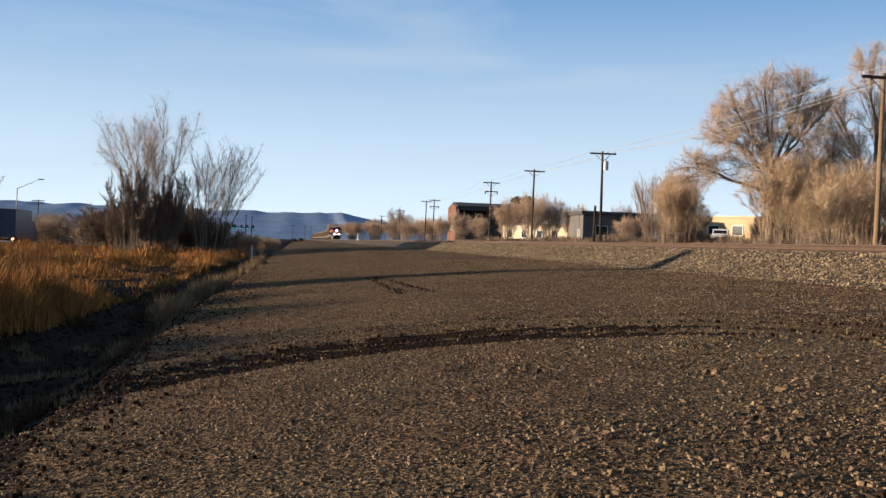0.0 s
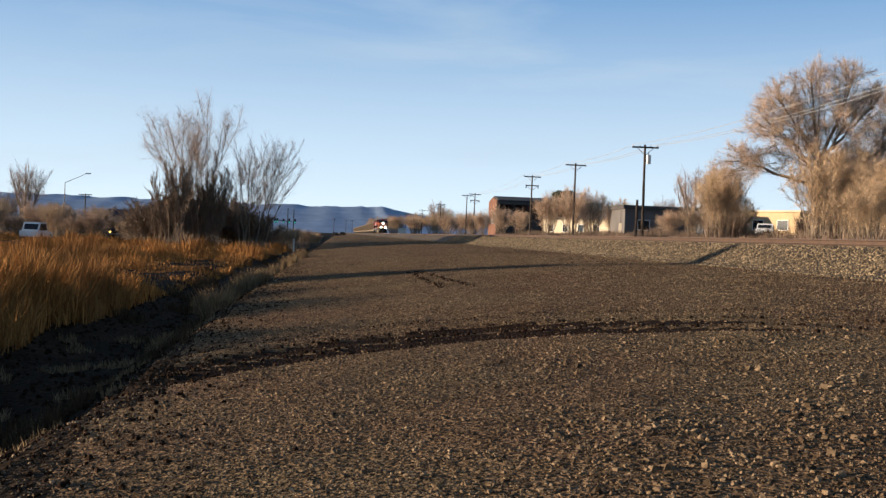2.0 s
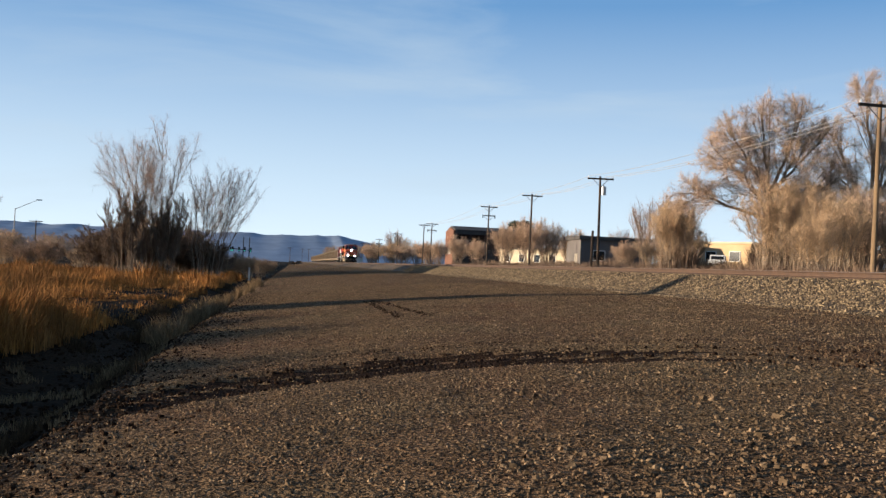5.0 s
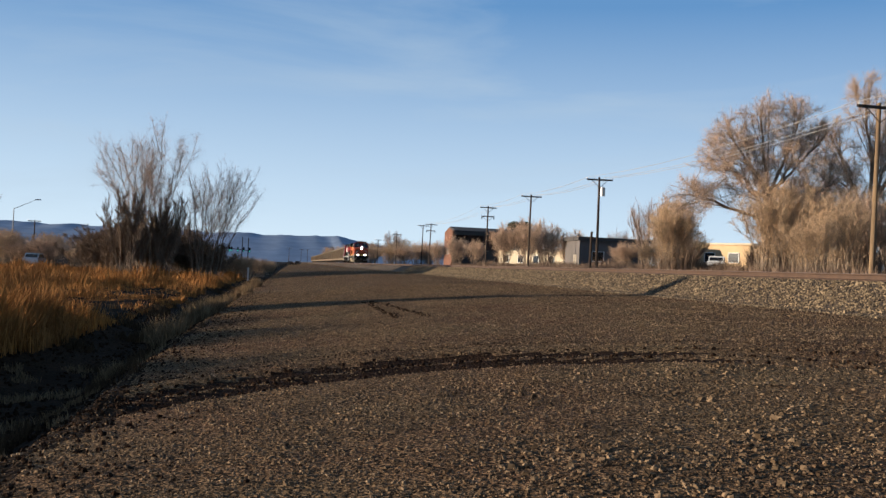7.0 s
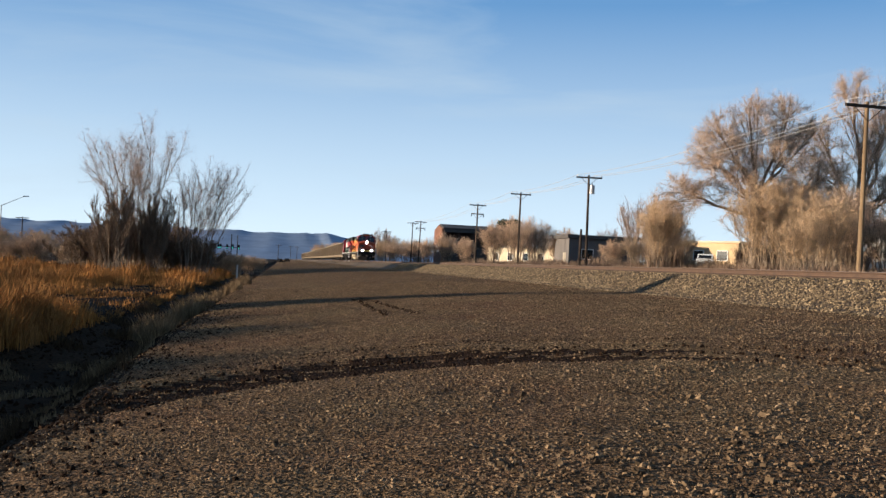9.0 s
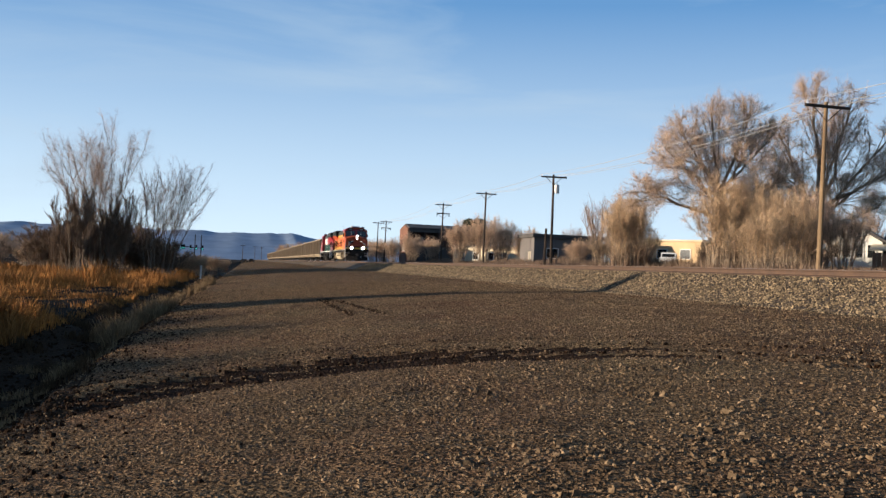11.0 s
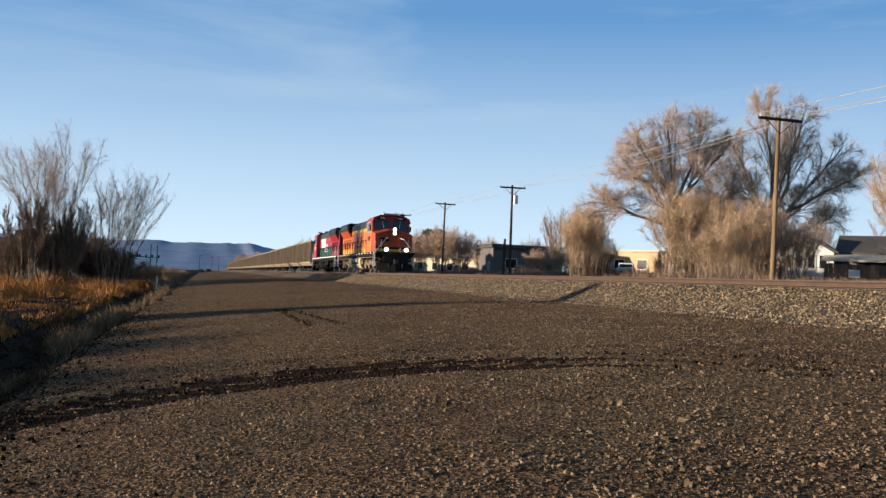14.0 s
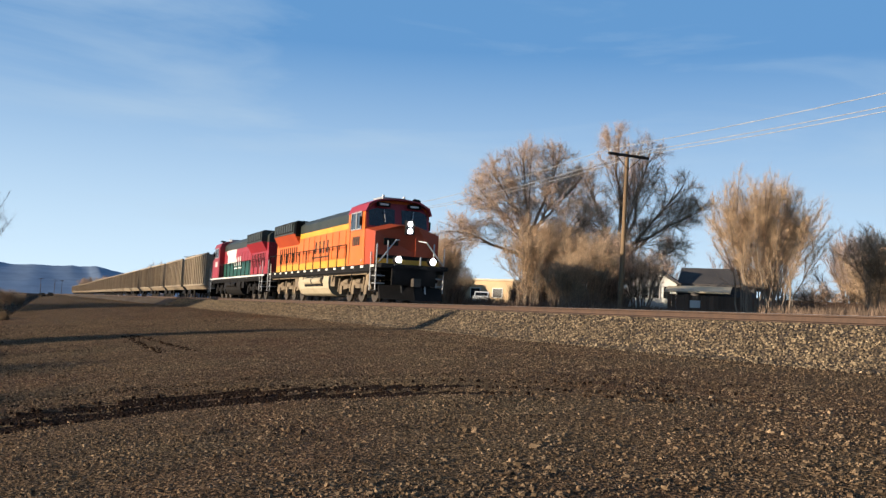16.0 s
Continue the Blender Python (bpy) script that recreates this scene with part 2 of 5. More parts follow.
    M["navy"] = mat("navy_blue_paint", (0.018, 0.03, 0.075), (0.014, 0.022, 0.055), 0.4, scale=1, fine=10, bump=0.02)
    M["signal_green"] = glow("signal_green_glow", (0.10, 0.7, 0.55), 0.45)
    M["tail"] = glow("tail_lamp_glow", (1.0, 0.55, 0.12), 4.0)
    M["rubber"] = mat("tyre_rubber", (0.02, 0.02, 0.02), (0.03, 0.03, 0.03), 0.8, scale=4, fine=40, bump=0.1)
    M["concrete"] = mat("pale_concrete", (0.344, 0.303, 0.246), (0.279, 0.246, 0.197), 0.9, scale=1, fine=20, bump=0.2)

    packed(M["gravel"], 30.0, 0.9, 0.5, 1.6)
    packed(M["ballast_bed"], 16.0, 1.0, 0.5, 1.6)
    packed(M["field"], 18.0, 0.7, 0.6, 1.4)
    packed(M["rut"], 26.0, 0.9, 0.6, 1.4)


define_materials()

# ---- mesh helpers ----


def obj(name, verts, faces, material, parent=None, label="", smooth=False):
    me = bpy.data.meshes.new(name)
    me.from_pydata([tuple(v) for v in verts], [], [tuple(f) for f in faces])
    me.materials.append(material)
    if smooth:
        me.polygons.foreach_set("use_smooth", [True] * len(me.polygons))
    me.update()
    ob = new(name, me)
    if parent:
        ob.parent = parent
    if label:
        ob["label"] = label
    return ob


def part(name, bm, material, parent=None, label="", bevel=0.0, smooth=False):
    if bevel:
        bmesh.ops.bevel(bm, geom=[e for e in bm.edges if e.is_manifold and e.calc_face_angle(0) > 0.5], offset=bevel, segments=2, profile=0.6, affect="EDGES", clamp_overlap=True)
    bmesh.ops.recalc_face_normals(bm, faces=bm.faces)
    me = bpy.data.meshes.new(name)
    bm.to_mesh(me)
    bm.free()
    me.materials.append(material)
    if smooth:
        me.polygons.foreach_set("use_smooth", [True] * len(me.polygons))
    ob = new(name, me)
    if parent:
        ob.parent = parent
    if label:
        ob["label"] = label
    return ob


def box(bm, x0, x1, y0, y1, z0, z1):
    vs = [bm.verts.new(p) for p in ((x0, y0, z0), (x1, y0, z0), (x1, y1, z0), (x0, y1, z0), (x0, y0, z1), (x1, y0, z1), (x1, y1, z1), (x0, y1, z1))]
    for f in ((0, 3, 2, 1), (4, 5, 6, 7), (0, 1, 5, 4), (1, 2, 6, 5), (2, 3, 7, 6), (3, 0, 4, 7)):
        bm.faces.new([vs[i] for i in f])
    return bm


def B(x0, x1, y0, y1, z0, z1):
    return box(bmesh.new(), x0, x1, y0, y1, z0, z1)


def prism(bm, outline, a0, a1, axis="y"):
    """An outline drawn across an axis, drawn out along it."""
    def at(u, v, a):
        return {"y": (u, a, v), "x": (a, u, v), "z": (u, v, a)}[axis]
    lo = [bm.verts.new(at(u, v, a0)) for u, v in outline]
    hi = [bm.verts.new(at(u, v, a1)) for u, v in outline]
    k = len(outline)
    bm.faces.new(lo)
    bm.faces.new(hi[::-1])
    for i in range(k):
        bm.faces.new((lo[i], hi[i], hi[(i + 1) % k], lo[(i + 1) % k]))
    return bm


def rod(bm, p, q, r, r2=None, sides=8):
    p, q = Vector(p), Vector(q)
    d = (q - p).normalized()
    u = d.orthogonal().normalized()
    v = d.cross(u)
    r2 = r if r2 is None else r2
    rings = [[bm.verts.new(c + (u * math.cos(a) + v * math.sin(a)) * s) for a in (2 * math.pi * i / sides for i in range(sides))] for c, s in ((p, r), (q, r2))]
    for i in range(sides):
        j = (i + 1) % sides
        bm.faces.new((rings[0][i], rings[0][j], rings[1][j], rings[1][i]))
    bm.faces.new(rings[0][::-1])
    bm.faces.new(rings[1])
    return bm


def empty(name, x, y, z=0.0, turn=0.0, label="", category="", group="", kind=""):
    e = new(name)
    e.empty_display_size = 0.3
    e.matrix_basis = pose(x, y, z, 0, 0, turn)
    return tagged(e, label, category, group, kind)


# ---- ground ----
PROFILE_X = [-4000, -60, -20, -9, -5.8, -4.3, -3.1, -2.0, 0.0, 2.7, 6.3, 9.5, 11.0, 12.4, 16.0, 17.6, 21.0, 30.0, 45.0, 90.0, 250.0, 4000]
PROFILE_Z = [-0.6, -0.6, -0.60, -0.58, -0.62, -1.0, -0.92, -0.24, 0.0, 0.28, 0.57, 0.72, 0.79, 1.45, 1.45, 1.2, 1.3, 1.9, 2.5, 3.6, 6.0, 6.0]
ARC = (1.75, 5.9)  # middle of the turning circle that tyres have cut into the gravel


def rut_depth(x, y):
    """Wheel ruts of a vehicle that turned on the gravel, and a short pair further on."""
    r = math.hypot(x - ARC[0], y - ARC[1])
    d = 0.0
    if y > 6.0 - 0.25 * (x - ARC[0]) * (1 if x > ARC[0] else 0):
        for mid, w, k in ((5.05, 0.28, 0.07), (5.75, 0.30, 0.085), (6.9, 0.22, 0.03)):
            k *= 1.0 if x < 2.5 else max(0.35, 1 - (x - 2.5) / 4.0)
            s = (r - mid) / w
            d -= k * math.exp(-s * s)
            s = (r - mid - 2.0 * w) / w
            d += 0.3 * k * math.exp(-s * s)
    return d


def height(x, y):
    z = float(np.interp(x, PROFILE_X, PROFILE_Z))
    if -9 < x < 10.5 and y < 120:
        near = max(0.0, 1 - max(0.0, abs(y) - 30) / 90)
        z += near * (0.05 * noise.noise((x * 0.35, y * 0.22, 0.3)) + 0.02 * noise.noise((x * 1.3, y * 1.1, 4.0)))
        if -2 < x < 10:
            z += rut_depth(x, y) if y < 20 else 0.0
        if x < -2:
            z += near * 0.12 * noise.noise((x * 0.7, y * 0.5, 9.0))
    return z


def spaced(stops):
    """Coordinates from (start, step) stops."""
    out = []
    for (a, step), (b, _) in zip(stops, stops[1:]):
        out += list(np.arange(a, b, step))
    return out + [stops[-1][0]]


def make_ground():
    xs = spaced([(-4500, 700), (-300, 60), (-60, 8), (-20, 1.5), (-9, 0.5), (-3.2, 0.12), (7.5, 0.3), (10.6, 0.2), (12.6, 0.6), (18, 3), (60, 40), (300, 700), (4500, 1)])
    ys = spaced([(-4500, 700), (-200, 40), (-12, 3), (2.0, 0.14), (16.0, 0.5), (40, 2), (130, 12), (500, 100), (1000, 500), (4500, 1)])
    verts = [(x, y, height(x, y)) for y in ys for x in xs]
    k = len(xs)
    faces = [(j * k + i, j * k + i + 1, (j + 1) * k + i + 1, (j + 1) * k + i) for j in range(len(ys) - 1) for i in range(k - 1)]
    g = obj("ground", verts, faces, M["gravel"], smooth=True)
    for m in ("field", "ballast_bed", "rut"):
        g.data.materials.append(M[m])
    index = []
    for f in faces:
        x = sum(verts[i][0] for i in f) / 4
        y = sum(verts[i][1] for i in f) / 4
        edge = -2.15 + 0.5 * noise.noise((0.0, y * 0.4, 2.0))
        # shade-darkened soil also spreads over the near verge, then beyond the track
        if x < edge or x > 17.4 or (y < 30 and x < -1.95 + 0.5 * max(0.0, 1 - y / 12) + 0.6 * noise.noise((x, y * 0.6, 3.0))):
            index.append(1)
        elif x > 10.95 + 0.25 * noise.noise((y * 0.3, 1.0, 0.0)):
            index.append(2)
        else:
            index.append(3 if y < 20 and rut_depth(x, y) < -0.026 else 0)
    g.data.polygons.foreach_set("material_index", index)
    tagged(g, "brown gravel ground with tyre ruts sloping up to a ballast bank", "ground", kind="structure")


make_ground()


def stones(name, label, material, spots, seed, squash=0.65):
    """Loose angular stones, each a dented block, joined into one mesh."""
    rng = np.random.default_rng(seed)
    n = len(spots)
    corner = np.array([(x, y, z) for z in (-1, 1) for y in (-1, 1) for x in (-1, 1)], float)
    v = corner[None] * rng.uniform(0.30, 1.0, (n, 8, 3))
    v[:, 4:, :2] *= rng.uniform(0.45, 0.95, (n, 1, 1))
    v[:, :, 2] *= squash
    a = rng.uniform(0, math.pi * 2, n)
    c, s = np.cos(a)[:, None], np.sin(a)[:, None]
    tilt = rng.uniform(-0.45, 0.45, (n, 1))
    v[:, :, 2] += tilt * v[:, :, 0]
    x, y = v[:, :, 0] * c - v[:, :, 1] * s, v[:, :, 0] * s + v[:, :, 1] * c
    p = np.array(spots)
    out = np.stack([x, y, v[:, :, 2]], 2) * p[:, None, 3:4] + p[:, None, :3]
    quads = np.array([(0, 2, 3, 1), (4, 5, 7, 6), (0, 1, 5, 4), (1, 3, 7, 5), (3, 2, 6, 7), (2, 0, 4, 6)])
    faces = (quads[None] + (np.arange(n) * 8)[:, None, None]).reshape(-1, 4)
    ob = obj(name, out.reshape(-1, 3).tolist(), faces.tolist(), material)
    return tagged(ob, label, "gravel", kind="stuff")


def make_stones():
    rng = random.Random(3)
    spots = []
    while len(spots) < 105000:
        y = 3.0 + 40 * rng.random() ** 1.9
        x = rng.uniform(-2.4, 10.6)
        if not (-0.65 * y - 1 < x < 1.15 * y + 2):
            continue
        patch = noise.noise((x * 0.5, y * 0.5, 7.0))
        if rng.random() > 0.85 + 0.7 * patch:
            continue
        s = 0.006 + 0.013 * rng.random() ** 3.2 + 0.0002 * y
        if 1.2 < x < 7 and y < 9.5 and rng.random() < 0.10 + 0.25 * max(0.0, noise.noise((x * 0.9, y * 0.9, 17.0))):
            s *= rng.uniform(1.3, 2.1)
        if rut_depth(x, y) < -0.02 and rng.random() < 0.7:
            continue
        spots.append((x, y, height(x, y) + 0.2 * s, s))
    while len(spots) < 118000:
        y = 36 + 80 * rng.random() ** 1.3
        x = rng.uniform(-2.0, 10.7)
        s = 0.013 + 0.016 * rng.random()
        spots.append((x, y, height(x, y) + 0.3 * s, s))
    stones("loose_gravel", "scattered angular grey-brown stones lying on gravel", M["stone"], spots, 5)
    spots = []
    while len(spots) < 45000:
        y = 3.0 + 95 * rng.random() ** 1.5
        x = rng.uniform(10.7, 13.0)
        s = 0.016 + 0.018 * rng.random() + 0.0002 * y
        if x < 11.1 and rng.random() < 0.6:
            continue
        spots.append((x, y, height(x, y) + 0.3 * s, s))
    stones("track_ballast", "coarse pale crushed rock on the railway bank", M["ballast"], spots, 6)


make_stones()

TRACK_X, RAIL_Z, GAUGE = 14.2, 1.67, 1.5


def make_track():
    for side, gx in (("near", TRACK_X - GAUGE / 2), ("far", TRACK_X + GAUGE / 2)):
        r = tagged(new("rail"), "rust-brown steel rail with a worn shiny head", "rail", "rails of the track")
        r.matrix_basis = pose(gx, 0, RAIL_Z - 0.17)
        prof = [(-0.07, 0), (0.07, 0), (0.07, 0.015), (0.01, 0.035), (0.01, 0.12), (0.035, 0.135), (0.035, 0.164), (-0.035, 0.164), (-0.035, 0.135), (-0.01, 0.12), (-0.01, 0.035), (-0.07, 0.015)]
        part("web", prism(bmesh.new(), prof, -150, 1400), M["rail"], r)
        part("railhead", B(-0.03, 0.03, -150, 1400, 0.1641, 0.17), M["rail_head"], r, "polished running surface")
    bed = tagged(new("track_bed"), "row of weathered wooden ties sunk in ballast", "track", kind="structure")
    bm = B(-1.3, 1.3, -0.115, 0.115, -0.12, 0.03)
    first = part("tie", bm, M["tie"], bed, bevel=0.012)
    first.matrix_basis = pose(TRACK_X, 0, RAIL_Z - 0.228)
    for i in range(1, 280):
        o = first.copy()
        scene.collection.objects.link(o)
        o.matrix_basis = pose(TRACK_X + 0.02 * math.sin(i * 3.1), i * 0.5, RAIL_Z - 0.228, 0, 0, 0.5 * math.sin(i * 1.7))


# ---- plants ----


class Sprays:
    """Collects the finest twigs, each one a sliver."""

    def __init__(self, seed):
        self.p, self.d, self.l, self.rng = [], [], [], np.random.default_rng(seed)

    def add(self, pts, count, length, spread, lift):
        for _ in range(count):
            t = self.rng.random() * (len(pts) - 1.001)
            i = int(t)
            d = (pts[i + 1] - pts[i]).normalized()
            self.p.append(tuple(pts[i].lerp(pts[i + 1], t - i)))
            self.d.append((d.x, d.y, d.z + lift))
            self.l.append(length)
        self.spread = spread

    def mesh(self, width):
        n = len(self.p)
        p, d = np.array(self.p), np.array(self.d) + self.rng.normal(0, self.spread, (n, 3))
        d /= np.linalg.norm(d, axis=1)[:, None]
        d *= (np.array(self.l) * self.rng.uniform(0.4, 1.2, n))[:, None]
        side = np.cross(d, self.rng.normal(0, 1, (n, 3)))
        side *= (width / np.maximum(1e-6, np.linalg.norm(side, axis=1)))[:, None]
        v = np.stack([p - side, p + side, p + d], 1).reshape(-1, 3)
        return v.tolist(), np.arange(3 * n).reshape(-1, 3).tolist()


class Tubes:
    """Collects tapered twigs as plain triangles and quads."""

    def __init__(self):
        self.v, self.f = [], []

    def add(self, pts, radii, sides):
        base = len(self.v)
        for i, p in enumerate(pts):
            d = (pts[min(i + 1, len(pts) - 1)] - pts[max(i - 1, 0)]).normalized()
            u = d.orthogonal().normalized()
            w = d.cross(u)
            for k in range(sides):
                a = 2 * math.pi * k / sides
                self.v.append(p + (u * math.cos(a) + w * math.sin(a)) * radii[i])
        for i in range(len(pts) - 1):
            for k in range(sides):
                j = (k + 1) % sides
                a, b = base + i * sides, base + (i + 1) * sides
                self.f.append((a + k, a + j, b + j, b + k))


def wander(rng, d, amount, lift=0.0):
    return (d + Vector((rng.gauss(0, amount), rng.gauss(0, amount), rng.gauss(0, amount) + lift))).normalized()


def grow(rng, wood, twigs, fine, p, d, length, radius, level, spec, spray):
    """One branch and all that springs from it. spec: per level (children, length ratio, spread, lift)."""
    last = len(spec)
    steps = 5 if level == 0 else 4 if level == 1 else 2
    radius = max(radius, 0.006)
    pts, ds = [p.copy()], [d.copy()]
    for i in range(steps):
        d = wander(rng, d, 0.10 + 0.04 * level, spec[min(level, last - 1)][3])
        p = p + d * (length / steps)
        pts.append(p)
        ds.append(d)
    tip = 0.45 if level < last else 0.3
    radii = [radius * (1 - (1 - tip) * i / steps) for i in range(steps + 1)]
    (wood if level < 2 else twigs).add(pts, radii, 7 if level == 0 else 5 if level == 1 else 3)
    if level >= last - 1:
        fine.add(pts, spray[0] if level == last else spray[0] // 3, spray[1], spray[2], spray[3])
    if level >= last:
        return
    kids, ratio, spread, _ = spec[level]
    for k in range(kids):
        t = (0.30 if level == 0 else 0.18) + (0.70 if level == 0 else 0.82) * (k + rng.random()) / kids
        s = min(t * steps, steps - 0.001)
        i = int(s)
        q = pts[i].lerp(pts[i + 1], s - i)
        side = ds[i + 1].orthogonal().normalized()
        side.rotate(Matrix.Rotation(rng.uniform(0, 2 * math.pi), 3, ds[i + 1]))
        nd = (ds[i + 1] + side * spread * rng.uniform(0.6, 1.3)).normalized()
        grow(rng, wood, twigs, fine, q, nd, length * ratio * rng.uniform(0.7, 1.2) * (1 - 0.35 * (t if level == 0 else 0)), radii[i] * (0.58 if level == 0 else 0.48), level + 1, spec, spray)


def bend(a, c, b, n):
    """Points along a curve from a to b, drawn towards c."""
    return [a.lerp(c, i / n).lerp(c.lerp(b, i / n), i / n) for i in range(n + 1)]


def on_path(pts, t):
    k = min(t * (len(pts) - 1), len(pts) - 1.001)
    i = int(k)
    return pts[i].lerp(pts[i + 1], k - i), (pts[i + 1] - pts[i]).normalized()


def twiggy(rng, twigs, fine, path, start, kids, reach, spread, lift, radius, spray):
    """Side twigs along a branch from start on, each with slivers all along it."""
    for k in range(kids):
        t = start + (1 - start) * (k + rng.random()) / kids
        p, d = on_path(path, t)
        d = wander(rng, d, spread, lift)
        far = reach * rng.uniform(0.5, 1.15) * (1.25 - 0.6 * t)
        mid = p + d * far * 0.5
        pts = [p, mid, mid + wander(rng, d, 0.22, lift * 0.5) * far * 0.5]
        twigs.add([pts[0], pts[2]], [radius, radius * 0.4], 3)
        fine.add(pts, spray[0], spray[1], spray[2], spray[3])


def planted(name, x, y, z, wood, twigs, fine, wood_mat, twig_mat, thin, label, category, group):
    t = empty(name, x, y, z, 0, label, category, group)
    obj("trunk", wood.v, wood.f, wood_mat, t)
    tagged(obj("bough", twigs.v, twigs.f, wood_mat, t), kind="stuff")
    tagged(obj("crown", *fine.mesh(thin), twig_mat, t, "fine leafless twigs"), kind="stuff")
    return t


def crown_tree(name, seed, x, y, z, trunk, lobes, wood_mat, twig_mat, radius, label, group, spray, thin, boughs=24, kids=9, lean=0.0):
    """A tree with one trunk whose limbs carry rounded masses of twigs; lobes of (x, y, z, half width, half height)."""
    rng = random.Random(seed)
    wood, twigs, fine = Tubes(), Tubes(), Sprays(seed)
    stem = bend(Vector((0, 0, -0.3)), Vector((lean * 0.3, 0, trunk * 0.5)), Vector((lean, 0, trunk)), 5)
    wood.add(stem, [radius * (1.15 - 0.1 * i) for i in range(6)], 9)
    for lx, ly, lz, rw, rh in lobes:
        root, _ = on_path(stem, rng.uniform(0.55, 1.0))
        heart = Vector((lx, ly, lz))
        knee = root.lerp(heart, 0.5) + Vector((rng.uniform(-0.5, 0.5), rng.uniform(-0.5, 0.5), rng.uniform(-0.3, 0.6)))
        limb = bend(root, knee, heart + Vector((lx * 0.05, 0, rh * 0.25)), 7)
        limb = [p + Vector((rng.gauss(0, 0.10), rng.gauss(0, 0.10), rng.gauss(0, 0.08))) if 0 < i < 7 else p for i, p in enumerate(limb)]
        thick = radius * 0.36 * (0.7 + 0.15 * rw)
        wood.add(limb, [thick * (1 - 0.095 * i) for i in range(8)], 7)
        for k in range(boughs):
            p, d = on_path(limb, 0.35 + 0.65 * (k + rng.random()) / boughs)
            u = Vector((rng.gauss(0, 1), rng.gauss(0, 1), rng.gauss(0.35, 1))).normalized()
            end = heart + Vector((u.x * rw, u.y * rw, u.z * rh)) * rng.uniform(0.62, 0.93)
            path = bend(p, p.lerp(end, 0.5) + d * 0.5 + Vector((rng.gauss(0, 0.25), rng.gauss(0, 0.25), rng.gauss(0, 0.2))), end, 4)
            r = thick * rng.uniform(0.10, 0.26)
            wood.add(path, [r * (1 - 0.18 * i) for i in range(5)], 4)
            twiggy(rng, twigs, fine, path, 0.3, kids, 0.95, 0.5, 0.22 if u.z > -0.3 else -0.2, 0.011, spray)
    return planted(name, x, y, z, wood, twigs, fine, wood_mat, twig_mat, thin, label, "tree", group)


def fan_tree(name, seed, x, y, z, tall, wide, stems, wood_mat, twig_mat, radius, label, category, group, spray, thin, kids=14, reach=1.0, foot=0.5, lean=0.0, start=0.3, spread=0.4, lift=0.2, droop=0.7):
    """Many stems that fan up from one foot and end on a rounded dome."""
    rng = random.Random(seed)
    wood, twigs, fine = Tubes(), Tubes(), Sprays(seed)
    for k in range(stems):
        a = 2.4 * k + rng.uniform(-0.4, 0.4)
        out = math.sqrt((k + 0.5) / stems)
        out = out * rng.uniform(0.8, 1.0)
        rise = math.sqrt(1 - droop * out * out) * rng.uniform(0.82, 1.0)
        end = Vector((math.cos(a) * out * wide + lean, math.sin(a) * out * wide, tall * rise))
        base = Vector((math.cos(a) * foot * out, math.sin(a) * foot * out, -0.25))
        knee = Vector((end.x * 0.42, end.y * 0.42, end.z * rng.uniform(0.50, 0.62)))
        path = bend(base, knee, end, 7)
        path = [p + Vector((rng.gauss(0, 0.012 * tall), rng.gauss(0, 0.012 * tall), 0)) if 0 < i < 7 else p for i, p in enumerate(path)]
        r = radius * rng.uniform(0.6, 1.1)
        wood.add(path, [r * (1 - 0.12 * i) for i in range(8)], 5)
        for j in range(3):
            p, d = on_path(path, rng.uniform(0.35, 0.75))
            d = wander(rng, d, 0.38, 0.1)
            far = tall * rng.uniform(0.16, 0.30)
            fork = bend(p, p + d * far * 0.5, p + d * far * 0.9 + Vector((0, 0, far * 0.25)), 3)
            wood.add(fork, [r * 0.5, r * 0.4, r * 0.3, r * 0.18], 4)
            twiggy(rng, twigs, fine, fork, 0.15, kids // 2, reach * 0.8, spread, lift, max(0.006, r * 0.14), spray)
        twiggy(rng, twigs, fine, path, start, kids, reach, spread, lift, max(0.006, r * 0.16), spray)
    return planted(name, x, y, z, wood, twigs, fine, wood_mat, twig_mat, thin, label, category, group)


def brush_clump(name, seed, x, y, z, tall, stems, spec, wood_mat, twig_mat, radius, lean, label, category, group, foot, spray, thin):
    rng = random.Random(seed)
    wood, twigs, fine = Tubes(), Tubes(), Sprays(seed)
    for s in range(stems):
        a = 2 * math.pi * (s + rng.random() * 0.7) / stems
        d = Vector((math.cos(a) * lean * rng.uniform(0.4, 1.2), math.sin(a) * lean * rng.uniform(0.4, 1.2), 1)).normalized()
        p = Vector((math.cos(a) * foot * rng.random(), math.sin(a) * foot * rng.random(), -0.2))
        grow(rng, wood, twigs, fine, p, d, tall * rng.uniform(0.55, 1.1), radius * rng.uniform(0.7, 1.1), 0, spec, spray)
    return planted(name, x, y, z, wood, twigs, fine, wood_mat, twig_mat, thin, label, category, group)


def put(ob, x, y, z, turn, size=1.0, wide=None):
    wide = wide or size
    return copy_thing(ob, pose(x, y, z, 0, 0, turn) @ Matrix.Diagonal((wide, wide, size, 1)))


GROUND_R = 1.9  # level of the land beyond the track


